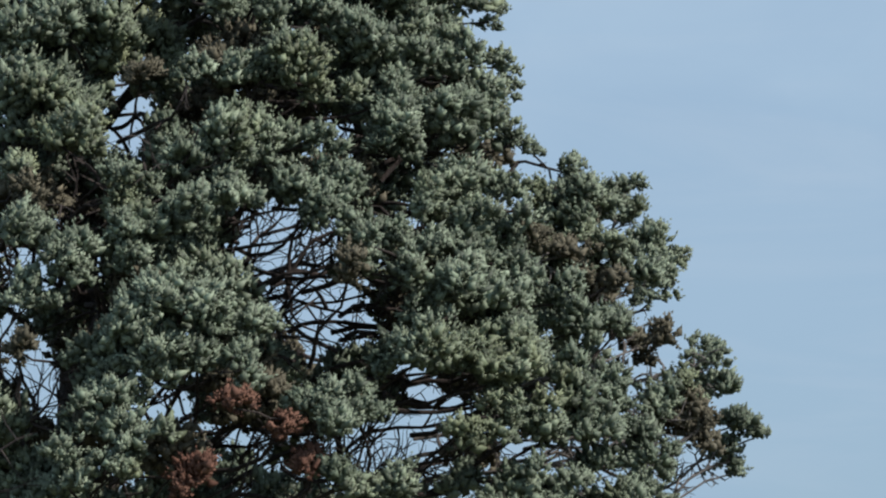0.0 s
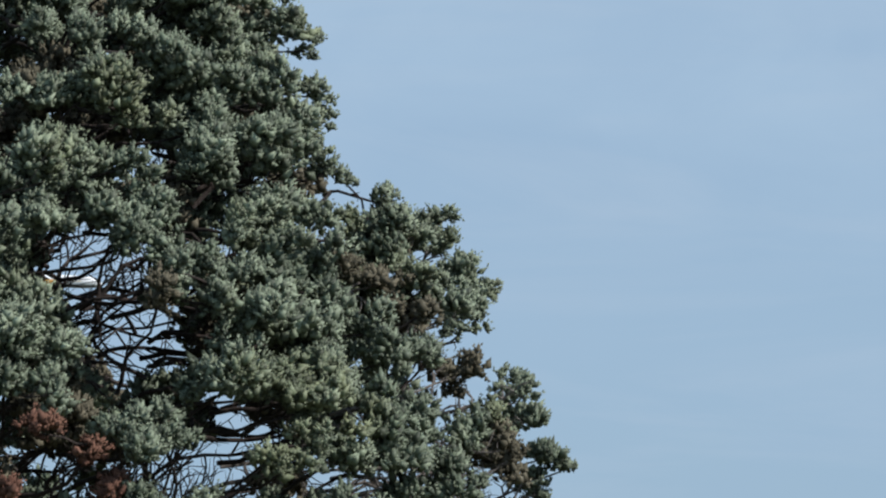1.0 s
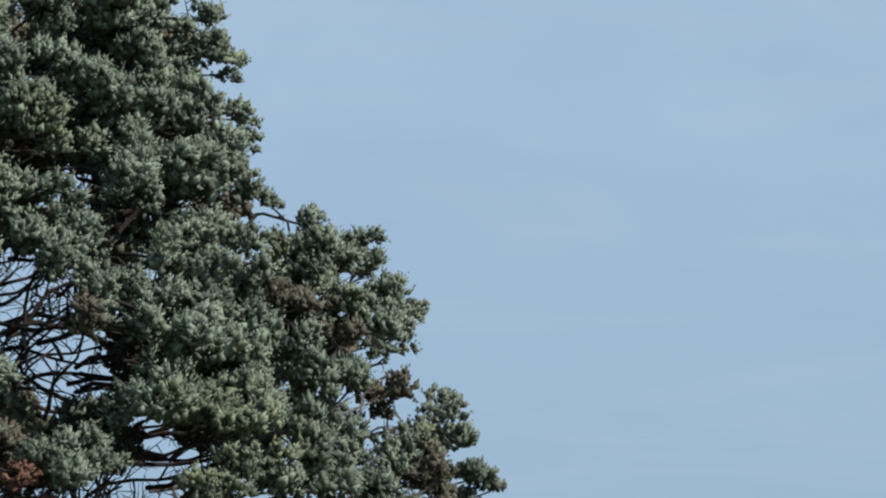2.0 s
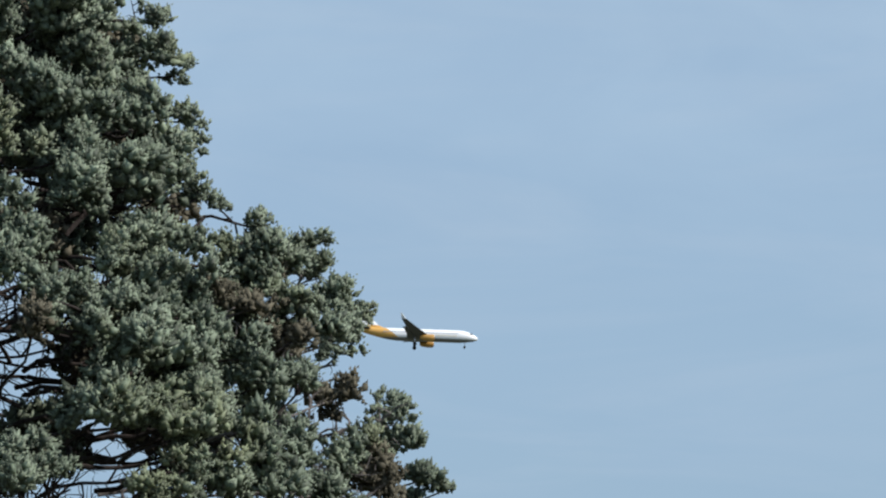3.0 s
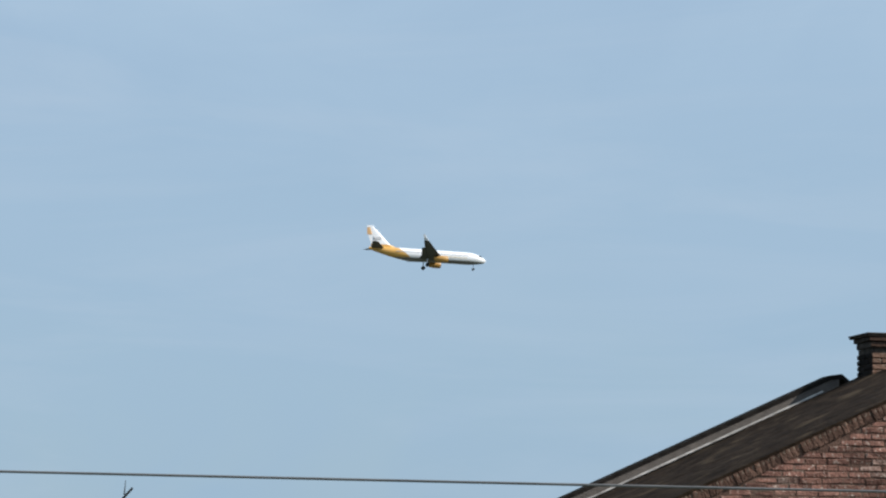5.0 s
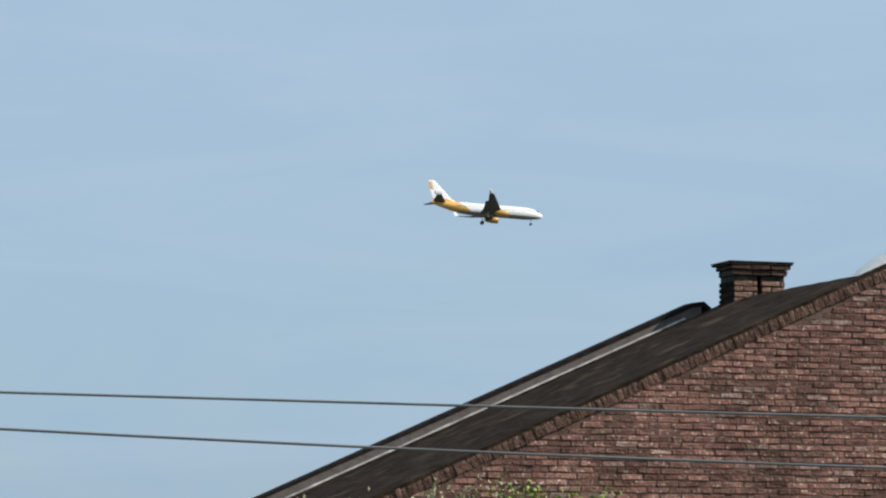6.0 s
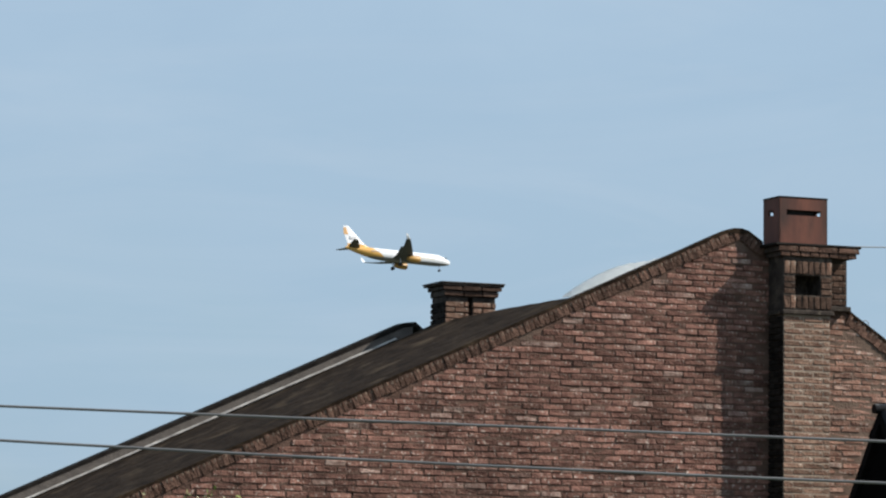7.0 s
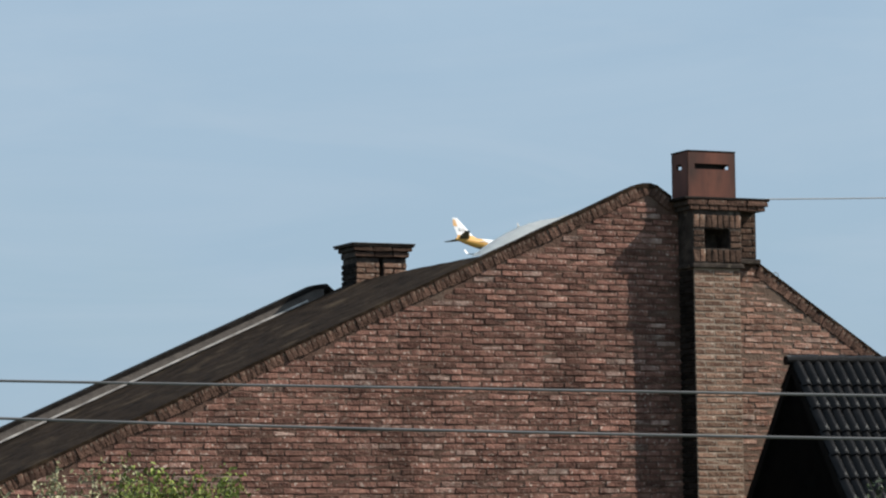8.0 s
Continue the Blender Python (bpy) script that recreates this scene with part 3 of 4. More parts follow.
part("tail_mark", bm, PALE_MARK, fin, "grey mark on the fin")
for side in (-1, 1):
    part("tailplane", foil([((-33.0, side * 0.6, 1.35), 4.4, 0.4, (0, 0, 1)), ((-36.6, side * 7.1, 2.1), 1.7, 0.2, (0, 0, 1))]), WING_GREY, airliner, "grey tailplane")
    wing = part("wing", foil([((-13.6, side * 1.0, -1.25), 7.4, 1.1, (0, 0, 1)), ((-16.3, side * 5.6, -0.55), 4.7, 0.75, (0, 0, 1)), ((-19.5, side * 11.4, 0.35), 3.1, 0.5, (0, -side * 0.2, 1)), ((-22.5, side * 16.4, 1.5), 1.5, 0.28, (0, -side * 0.3, 1))]), WING_GREY, airliner, "grey swept wing with flaps down")
    part("winglet", foil([((-22.6, side * 16.4, 1.5), 1.4, 0.25, (0, 1, -side * 0.5)), ((-23.2, side * 16.8, 2.2), 1.0, 0.16, (0, 1, 0)), ((-23.9, side * 17.05, 3.2), 0.5, 0.1, (0, 1, 0))]), WHITE, wing, "white blended winglet")
    part("flap", foil([((-20.0, side * 2.2, -1.55), 2.2, 0.3, (0.4, 0, 1)), ((-20.6, side * 5.6, -0.85), 1.6, 0.3, (0.4, 0, 1)), ((-22.5, side * 11.4, 0.15), 1.0, 0.2, (0.4, 0, 1))]), WING_GREY, wing, "lowered flap")
    eng = loft([(-13.6, -1.7, 0.92, 0.92), (-13.9, -1.7, 1.05, 1.05), (-15.4, -1.7, 1.08, 1.08), (-17.2, -1.65, 0.9, 0.9), (-18.0, -1.6, 0.55, 0.55)], 20)
    for v in eng.verts:
        v.co.y += side * 4.83
    engine = smooth(part("engine", eng, YELLOW, airliner, "ochre jet engine under the wing"), 50)
    bm = loft([(-13.55, -1.7, 0.80, 0.80), (-13.65, -1.7, 0.80, 0.80)], 20)
    for v in bm.verts:
        v.co.y += side * 4.83
    part("intake", bm, GLASS_DARK, engine)
    bm = bmesh.new()
    box(bm, -17.6, -14.8, side * 4.83 - 0.12, side * 4.83 + 0.12, -1.2, -0.5, 0.05)
    part("pylon", bm, WHITE, engine)


def gear(x, y, top, bottom, wheel_r, name, label):
    v, f = tube_arrays([(x, y, top), (x, y, bottom)], [0.16, 0.13], 8)
    leg = raw(name, v, f, ALU, airliner, label)
    for s in (-1, 1):
        bm = bmesh.new()
        bmesh.ops.create_cone(bm, cap_ends=True, segments=18, radius1=wheel_r, radius2=wheel_r, depth=0.36, matrix=pose(x, y + s * 0.32, bottom, 90, 0, 0))
        bmesh.ops.bevel(bm, geom=[e for e in bm.edges if len(e.link_faces) == 2 and e.calc_face_angle() > 1], offset=0.08, segments=2, affect="EDGES")
        part("wheel", bm, RUBBER, leg)


gear(-4.1, 0, -1.7, -3.3, 0.36, "nose_gear", "lowered nose gear leg")
gear(-19.6, 2.86, -1.3, -3.4, 0.60, "main_gear", "lowered main gear leg")
gear(-19.6, -2.86, -1.3, -3.4, 0.60, "main_gear", "lowered main gear leg")


# ---- conifer ----
TREE = Matrix.Translation((-12.288, 22.913, 0)) @ pose(0, 0, 0, 0, 0, 28.2)
rng = np.random.default_rng(7)


def raw_np(name, verts, faces, material, parent, label=""):
    me = bpy.data.meshes.new(name)
    me.vertices.add(len(verts))
    me.vertices.foreach_set("co", verts.astype(np.float32).ravel())
    me.loops.add(faces.size)
    me.loops.foreach_set("vertex_index", faces.astype(np.int32).ravel())
    me.polygons.add(len(faces))
    me.polygons.foreach_set("loop_start", np.arange(0, faces.size, 3, dtype=np.int32))
    me.update(calc_edges=True)
    me.materials.append(material)
    ob = new(name, me)
    ob.parent = parent
    return tagged(ob, label) if label else ob


def unit(a):
    return a / np.maximum(np.linalg.norm(a, axis=-1, keepdims=True), 1e-9)


def sprays(base, way, length, width):
    """Slim three-sided spikes: verts and faces."""
    n = len(base)
    side = unit(np.cross(way, rng.normal(size=(n, 3))))
    other = np.cross(way, side)
    v = np.empty((n, 4, 3))
    for k in range(3):
        a = 2 * math.pi * k / 3
        v[:, k] = base + way * (length * 0.35)[:, None] + (side * math.cos(a) + other * math.sin(a)) * width[:, None]
    v[:, 1] -= way * (length * 0.3)[:, None]
    v[:, 3] = base + way * length[:, None]
    f = np.array([(0, 1, 3), (1, 2, 3), (2, 0, 3)])
    faces = (np.arange(n)[:, None, None] * 4 + f[None]).reshape(-1, 3)
    return v.reshape(-1, 3), faces


def ball_shape():
    bm = bmesh.new()
    bmesh.ops.create_cone(bm, segments=4, radius1=1.0, radius2=0.0, depth=1.2, matrix=Matrix.Translation((0, 0, 0.6)))
    tip = bm.verts.new((0, 0, -0.9))
    ring_v = [x for x in bm.verts if abs(x.co.z) < 0.01]
    ring_v.sort(key=lambda x: math.atan2(x.co.y, x.co.x))
    for a, b in zip(ring_v, ring_v[1:] + ring_v[:1]):
        bm.faces.new((b, a, tip))
    bm.verts.index_update()
    v = np.array([x.co[:] for x in bm.verts])
    f = np.array([[x.index for x in q.verts] for q in bm.faces])
    bm.free()
    return v, f


BALL_V, BALL_F = ball_shape()


def lobes(at, way, size):
    """Small uneven leaf tufts, longer along their growth than wide."""
    n, k = len(at), len(BALL_V)
    rough = 1 + rng.normal(size=(n, k, 3)) * 0.4
    side = unit(np.cross(way, rng.normal(size=(n, 3))))
    other = np.cross(way, side)
    b = BALL_V[None] * rough * size[:, None, None]
    v = at[:, None] + b[..., :1] * side[:, None] + b[..., 1:2] * other[:, None] + b[..., 2:] * way[:, None] * 1.35
    f = (np.arange(n)[:, None, None] * k + BALL_F[None]).reshape(-1, 3)
    return v.reshape(-1, 3), f


def bough_foliage(centre, r, spikes, fill=1.0, squash=0.85):
    """Rounded heads over a bough, each a dome of feathery upturned plumes set with short spikes."""
    count = max(2, int(round(fill * 9.0 * (min(r, 0.4) / 0.25) ** 1.3)))
    dirs = unit(rng.normal(size=(count, 3)) + np.array((0.1, -0.35, 0.35)))
    pc = np.array(centre) + dirs * (r * rng.uniform(0.25, 0.95, count))[:, None] * np.array((1, 1, squash))
    pr = np.clip(0.60 * r, 0.07, 0.165) * rng.uniform(0.5, 1.35, count)
    at, ways, lens = [], [], []
    for c, q in zip(pc, pr):
        n = max(10, int(46 * (q / 0.15) ** 1.5))
        td = unit(rng.normal(size=(n, 3)) + np.array((0, 0, 0.35)))
        td = td[td[:, 2] > -0.55]
        lean = unit(rng.normal(size=3)) * 0.35 + np.array((0.1, -0.1, 0.6))
        swell = 1 + 0.35 * np.sin(td @ (rng.normal(size=3) * 3.0))
        at.append(c + td * (q * swell * rng.uniform(0.25, 0.65, len(td)))[:, None])
        ways.append(unit(td * 0.7 + lean + rng.normal(size=td.shape) * 0.16))
        lens.append(q * rng.uniform(0.40, 0.95, len(td)))
    at, ways, lens = np.concatenate(at), np.concatenate(ways), np.concatenate(lens)
    v1, f1 = lobes(at + ways * (lens * 0.45)[:, None], ways, np.clip(lens * 0.33, 0.018, 0.034))
    pick = np.repeat(np.arange(len(at)), spikes)
    n = len(pick)
    out = unit(np.cross(ways[pick], rng.normal(size=(n, 3))))
    base = at[pick] + ways[pick] * (lens[pick] * rng.uniform(0.25, 1.0, n))[:, None] + out * rng.uniform(0.004, 0.020, n)[:, None]
    v2, f2 = sprays(base, unit(ways[pick] + out * rng.uniform(0.1, 0.65, n)[:, None]), rng.uniform(0.020, 0.038, n), rng.uniform(0.008, 0.013, n))
    return np.concatenate((v1, v2)), np.concatenate((f1, f2 + len(v1)))


def crown_radius(z):
    return float(np.interp(z, (3.0, 5.0, 6.2, 7.5, 8.1, 9.6, 11.5, 13.0, 14.0), (4.6, 5.3, 5.3, 4.8, 4.4, 3.4, 2.3, 1.2, 0.3)))


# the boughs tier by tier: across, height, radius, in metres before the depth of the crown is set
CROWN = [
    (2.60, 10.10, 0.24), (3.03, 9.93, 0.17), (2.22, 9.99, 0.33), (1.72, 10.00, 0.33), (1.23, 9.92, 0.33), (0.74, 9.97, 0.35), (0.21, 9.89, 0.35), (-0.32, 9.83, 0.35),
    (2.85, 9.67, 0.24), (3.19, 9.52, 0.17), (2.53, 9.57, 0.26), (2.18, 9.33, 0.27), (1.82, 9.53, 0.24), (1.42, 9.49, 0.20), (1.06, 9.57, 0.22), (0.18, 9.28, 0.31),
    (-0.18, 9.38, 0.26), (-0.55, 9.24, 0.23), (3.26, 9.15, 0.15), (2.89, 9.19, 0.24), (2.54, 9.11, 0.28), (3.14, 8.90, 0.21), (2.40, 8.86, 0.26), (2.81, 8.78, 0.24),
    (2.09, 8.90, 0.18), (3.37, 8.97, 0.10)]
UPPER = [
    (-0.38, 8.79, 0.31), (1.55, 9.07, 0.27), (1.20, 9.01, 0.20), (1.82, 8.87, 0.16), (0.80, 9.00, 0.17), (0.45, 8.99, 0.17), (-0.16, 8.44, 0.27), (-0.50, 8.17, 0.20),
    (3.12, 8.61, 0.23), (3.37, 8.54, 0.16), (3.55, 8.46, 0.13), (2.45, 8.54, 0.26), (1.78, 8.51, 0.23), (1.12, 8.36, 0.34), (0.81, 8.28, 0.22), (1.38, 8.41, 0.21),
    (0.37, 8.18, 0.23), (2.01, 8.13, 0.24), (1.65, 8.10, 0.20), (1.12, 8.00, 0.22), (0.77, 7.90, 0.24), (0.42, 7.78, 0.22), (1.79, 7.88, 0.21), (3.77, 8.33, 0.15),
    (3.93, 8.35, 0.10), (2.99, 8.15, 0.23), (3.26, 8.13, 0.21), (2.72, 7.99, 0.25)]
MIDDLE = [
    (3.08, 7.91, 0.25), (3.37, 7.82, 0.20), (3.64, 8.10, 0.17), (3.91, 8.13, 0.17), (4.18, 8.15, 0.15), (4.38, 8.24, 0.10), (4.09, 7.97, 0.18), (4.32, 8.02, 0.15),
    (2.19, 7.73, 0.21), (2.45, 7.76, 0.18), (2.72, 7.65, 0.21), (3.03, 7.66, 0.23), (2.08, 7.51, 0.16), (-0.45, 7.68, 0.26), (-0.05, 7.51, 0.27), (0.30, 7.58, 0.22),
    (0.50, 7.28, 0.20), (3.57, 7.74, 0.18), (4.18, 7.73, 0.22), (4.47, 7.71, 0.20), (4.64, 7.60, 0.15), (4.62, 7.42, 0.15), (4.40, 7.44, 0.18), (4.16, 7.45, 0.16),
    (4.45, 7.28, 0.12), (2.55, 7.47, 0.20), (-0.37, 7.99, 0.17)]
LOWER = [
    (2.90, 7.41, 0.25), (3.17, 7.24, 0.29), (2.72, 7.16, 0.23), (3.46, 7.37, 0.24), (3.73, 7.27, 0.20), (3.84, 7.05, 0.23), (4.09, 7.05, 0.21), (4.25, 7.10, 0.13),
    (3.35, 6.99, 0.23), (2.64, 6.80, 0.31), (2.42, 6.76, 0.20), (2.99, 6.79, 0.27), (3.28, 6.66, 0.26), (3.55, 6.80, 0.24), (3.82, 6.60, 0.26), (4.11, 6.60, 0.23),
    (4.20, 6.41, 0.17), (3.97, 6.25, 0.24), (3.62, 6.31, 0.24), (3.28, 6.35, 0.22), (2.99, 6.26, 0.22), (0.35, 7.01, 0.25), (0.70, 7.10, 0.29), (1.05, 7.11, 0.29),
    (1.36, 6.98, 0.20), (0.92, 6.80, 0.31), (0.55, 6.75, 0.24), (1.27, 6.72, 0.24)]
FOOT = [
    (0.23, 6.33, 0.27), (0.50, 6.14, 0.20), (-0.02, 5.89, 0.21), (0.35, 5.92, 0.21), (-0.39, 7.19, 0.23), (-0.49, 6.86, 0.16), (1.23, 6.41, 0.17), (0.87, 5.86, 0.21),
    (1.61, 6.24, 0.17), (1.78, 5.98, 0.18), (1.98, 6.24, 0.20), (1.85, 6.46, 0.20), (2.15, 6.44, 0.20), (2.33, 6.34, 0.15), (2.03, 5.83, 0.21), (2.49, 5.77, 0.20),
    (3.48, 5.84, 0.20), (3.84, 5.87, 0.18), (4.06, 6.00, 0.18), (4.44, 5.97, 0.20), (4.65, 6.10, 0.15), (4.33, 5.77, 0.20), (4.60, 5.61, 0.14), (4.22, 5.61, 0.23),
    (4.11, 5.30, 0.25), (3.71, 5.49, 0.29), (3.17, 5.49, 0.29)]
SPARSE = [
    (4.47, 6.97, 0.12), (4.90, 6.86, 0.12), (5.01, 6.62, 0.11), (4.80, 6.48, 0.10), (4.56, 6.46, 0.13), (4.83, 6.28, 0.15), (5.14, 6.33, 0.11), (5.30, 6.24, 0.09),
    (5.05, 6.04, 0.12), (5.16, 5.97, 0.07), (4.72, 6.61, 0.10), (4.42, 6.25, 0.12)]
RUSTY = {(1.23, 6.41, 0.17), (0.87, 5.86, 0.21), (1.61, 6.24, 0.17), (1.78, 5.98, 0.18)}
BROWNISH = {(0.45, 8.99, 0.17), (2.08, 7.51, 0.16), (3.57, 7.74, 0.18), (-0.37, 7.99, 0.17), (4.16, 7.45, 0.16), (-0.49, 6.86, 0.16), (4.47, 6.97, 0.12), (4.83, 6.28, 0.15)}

tree = thing("cypress_tree", TREE, "large grey-green cypress with dense tufted foliage and dry inner branches", "tree")
trunk_pts = [(0.05 * math.sin(z * 0.9), 0.04 * math.cos(z * 1.3), z) for z in np.linspace(0, 13.6, 24)]
v, f = tube_arrays(trunk_pts, [0.20 * (1 - z / 14.2) ** 0.9 + 0.012 for z in np.linspace(0, 13.6, 24)], 12)
smooth(raw("trunk", v, f, BARK, tree, "dark fissured bark"), 60)


def limb_to(end, r0, share=1.0):
    """A crooked limb out to a bough: from the trunk, or from the last share of that way."""
    e = Vector(end)
    reach = math.hypot(e.x, e.y)
    z0 = max(1.5, e.z - 0.18 * reach - rng.uniform(0.0, 0.9))
    root = Vector((0.05 * math.sin(z0 * 0.9), 0.04 * math.cos(z0 * 1.3), z0))
    s = e.lerp(root, share) + Vector(rng.normal(size=3)) * (0.25 * (share < 1))
    pts, rad = [], []
    bend = Vector((rng.normal() * 0.3, rng.normal() * 0.3, rng.uniform(-0.16, 0.03) * reach * share))
    for i in range(9):
        k = i / 8
        p = s.lerp(e, k) + bend * (4 * k * (1 - k) * 0.6)
        p += Vector((noise.noise(p * 1.3), noise.noise(p * 1.3 + Vector((9, 0, 0))), noise.noise(p * 1.3 + Vector((0, 9, 0))))) * 0.3 * math.sin(k * math.pi)
        p += Vector((noise.noise(p * 4), noise.noise(p * 4 + Vector((9, 0, 0))), noise.noise(p * 4 + Vector((0, 9, 0))))) * 0.06 * math.sin(k * math.pi)
        pts.append(p)
        rad.append(r0 * (1 - 0.85 * k) + 0.005)
    return pts, rad


def twigs_around(store, pts, count, size):
    for _ in range(count):
        i = rng.integers(2, len(pts) - 1)
        p = Vector(pts[i])
        d = Vector(rng.normal(size=3)) + Vector((0, 0, 0.3)) + (Vector(pts[-1]) - Vector(pts[0])).normalized() * 0.8
        d.normalize()
        n = 4
        q = [p]
        for k in range(n):
            d = (d + Vector(rng.normal(size=3)) * 0.25).normalized()
            q.append(q[-1] + d * size * rng.uniform(0.6, 1.2) / n)
        v, f = tube_arrays(q, [0.011, 0.009, 0.007, 0.005, 0.003], 4)
        join(store, v, f)
        for k in (1, 2, 3):
            e = (d + Vector(rng.normal(size=3)) * 0.8).normalized()
            v, f = tube_arrays([q[k], q[k] + e * size * 0.25, q[k] + (e + Vector(rng.normal(size=3)) * 0.2) * size * 0.45], [0.006, 0.004, 0.002], 3)
            join(store, v, f)


def add_bough(centre, r, colour, spikes, fill, twigs, share=1.0, reach=0.22, wood=None):
    pts, rad = limb_to(centre, (0.020 + 0.030 * min(1, r)) * (0.35 + 0.65 * share), share)
    store = ([], [])
    v, f = tube_arrays(pts, rad, 7)
    join(store, v, f)
    twigs_around(store, pts, twigs, reach)
    limb = raw("limb", store[0], store[1], wood or BARK, tree)
    material = (NEEDLE, NEEDLE_DRY, NEEDLE_OLIVE)[colour]
    v, f = bough_foliage(centre, r, spikes, fill)
    raw_np("foliage", v, f, material, limb, ("", "rusty dead foliage", "brownish foliage")[colour])


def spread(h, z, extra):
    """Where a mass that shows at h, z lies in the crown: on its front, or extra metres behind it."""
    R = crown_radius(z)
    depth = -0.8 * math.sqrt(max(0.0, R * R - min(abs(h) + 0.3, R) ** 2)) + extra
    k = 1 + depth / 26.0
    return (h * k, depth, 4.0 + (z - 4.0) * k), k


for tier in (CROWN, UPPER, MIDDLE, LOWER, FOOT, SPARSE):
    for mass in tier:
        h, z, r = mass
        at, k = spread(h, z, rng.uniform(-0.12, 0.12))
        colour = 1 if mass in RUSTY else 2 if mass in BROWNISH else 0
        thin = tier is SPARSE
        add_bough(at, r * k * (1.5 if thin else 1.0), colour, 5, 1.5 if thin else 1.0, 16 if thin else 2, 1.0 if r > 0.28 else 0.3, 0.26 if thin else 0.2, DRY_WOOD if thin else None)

# brown inner growth that ties the outer heads to the crown
INNER = [(3.95, 7.55, 0.20), (4.05, 7.30, 0.20), (4.20, 7.55, 0.18), (3.90, 7.90, 0.18), (4.25, 7.88, 0.15), (4.15, 7.10, 0.16),
         (4.32, 6.78, 0.14), (4.50, 6.58, 0.12), (4.62, 6.42, 0.12), (4.55, 6.28, 0.14), (4.75, 6.40, 0.11), (4.40, 7.40, 0.16), (3.70, 7.70, 0.20)]
for h, z, r in INNER:
    at, k = spread(h, z, rng.uniform(0.4, 0.9))
    add_bough(at, r * k, 2 if rng.random() > 0.45 else 0, 4, 0.55, 18, 0.3, 0.30, DRY_WOOD)

# fuller growth between the seen masses, with gaps left where the sky shows through
GAPS = [
    (1.88, 7.10, 0.33, 0.20), (0.37, 8.65, 0.06, 0.05), (-0.34, 6.54, 0.10, 0.14), (2.64, 6.14, 0.48, 0.08), (3.62, 6.04, 0.26, 0.03), (4.47, 6.77, 0.15, 0.09), (1.59, 7.72, 0.10, 0.05), (-0.22, 7.29, 0.15, 0.09),
    (0.75, 6.34, 0.15, 0.17), (1.50, 6.00, 0.11, 0.13), (4.24, 6.12, 0.13, 0.09), (4.78, 6.17, 0.13, 0.07)]
EDGE_Z = (5.0, 5.4, 5.9, 6.3, 6.6, 7.2, 7.4, 7.6, 7.9, 8.15, 8.3, 8.5, 8.8, 9.7, 9.95, 10.2, 10.7)
EDGE_H = (4.2, 4.3, 4.45, 4.2, 4.25, 4.25, 4.5, 4.6, 4.4, 4.3, 3.9, 3.5, 3.35, 3.3, 3.1, 2.75, 2.5)
added = 0
while added < 195:
    h, z = rng.uniform(-1.4, 4.5), rng.uniform(5.2, 10.7)
    r = rng.uniform(0.20, 0.36)
    if any(h + 1.05 * r > np.interp(q, EDGE_Z, EDGE_H) for q in (z - r, z, z + r)):
        continue
    if any(abs(h - a) < c + r * 1.0 and abs(z - b) < d + r * 0.9 for a, b, c, d in GAPS):
        continue
    at, k = spread(h, z, rng.uniform(0.25, 2.2))
    add_bough(at, r * k, 0 if rng.random() > 0.16 else 2, 3, 0.8, 1, 0.15)
    added += 1

# darker growth deep inside the crown, closing it but for the gaps
added = 0
while added < 118:
    low = added >= 85
    h, z, r = rng.uniform(-1.3, 3.6), rng.uniform(5.2, 7.4 if low else 10.6), rng.uniform(0.22, 0.38)
    ease = 0.45 if low else 1.0
    if abs(h - 1.88) < 0.25 + 0.8 * r and abs(z - 7.1) < 0.14 + 0.8 * r:
        continue
    if h + 1.2 * r > np.interp(z, EDGE_Z, EDGE_H) or any(abs(h - a) < (c + r) * ease and abs(z - b) < (d + r) * ease for a, b, c, d in GAPS):
        continue
    at, k = spread(h, z, rng.uniform(2.2, 4.0))
    add_bough(at, r * k, 0 if rng.random() > 0.55 else 2, 2, 0.6, 5, 0.3)
    added += 1

# the rest of the crown, round the sides and the back
placed = 0
while placed < 64:
    z = rng.uniform(3.2, 13.6)
    R = crown_radius(z)
    a = rng.uniform(0, 2 * math.pi)
    q = R * rng.uniform(0.55, 0.92)
    x, y = q * math.cos(a), q * math.sin(a)
    seen = -1.4 < x and 5.2 < z < 10.6 and y < 2.2
    if seen or (x > 2.5 and 5.0 < z < 9.9):
        continue
    r = 0.5 * (0.45 + 0.55 * (1 - z / 16))+ rng.uniform(0, 0.18)
    add_bough((x, y, z), r, 0 if rng.random() > 0.12 else 2, 2, 0.7, 2, 0.4)
    placed += 1

# bare dead twigs inside the crown
store = ([], [])
for _ in range(58):
    z0 = rng.uniform(5.2, 8.6)
    a = rng.uniform(-1.9, 0.6)
    q = rng.uniform(1.2, 0.8 * crown_radius(z0))
    e = Vector((q * math.cos(a), q * math.sin(a), z0))
    pts, rad = limb_to(e, 0.016, 0.45)
    v, f = tube_arrays(pts, rad, 5)
    join(store, v, f)
    twigs_around(store, pts, 11, 0.6)
tagged(raw("dead_growth", store[0], store[1], TWIG, tree, "bare dry inner branches"), kind="stuff")


# ---- bricks, tiles, small pieces ----
def brick_mesh(length, height, depth, material, seed):
    bm = bmesh.new()
    box(bm, -length / 2, length / 2, -depth, 0, -height / 2, height / 2, 0.006)
    r = random.Random(seed)
    for v in bm.verts:
        v.co += Vector((r.uniform(-1, 1) * 0.006, r.uniform(-1, 1) * 0.006, r.uniform(-1, 1) * 0.004))
    me = bpy.data.meshes.new("brick")
    bm.to_mesh(me)
    bm.free()
    me.materials.append(material)
    return me


def place(me, parent, m):
    ob = new("brick", me)
    ob.parent = parent
    ob.matrix_basis = m
    return ob


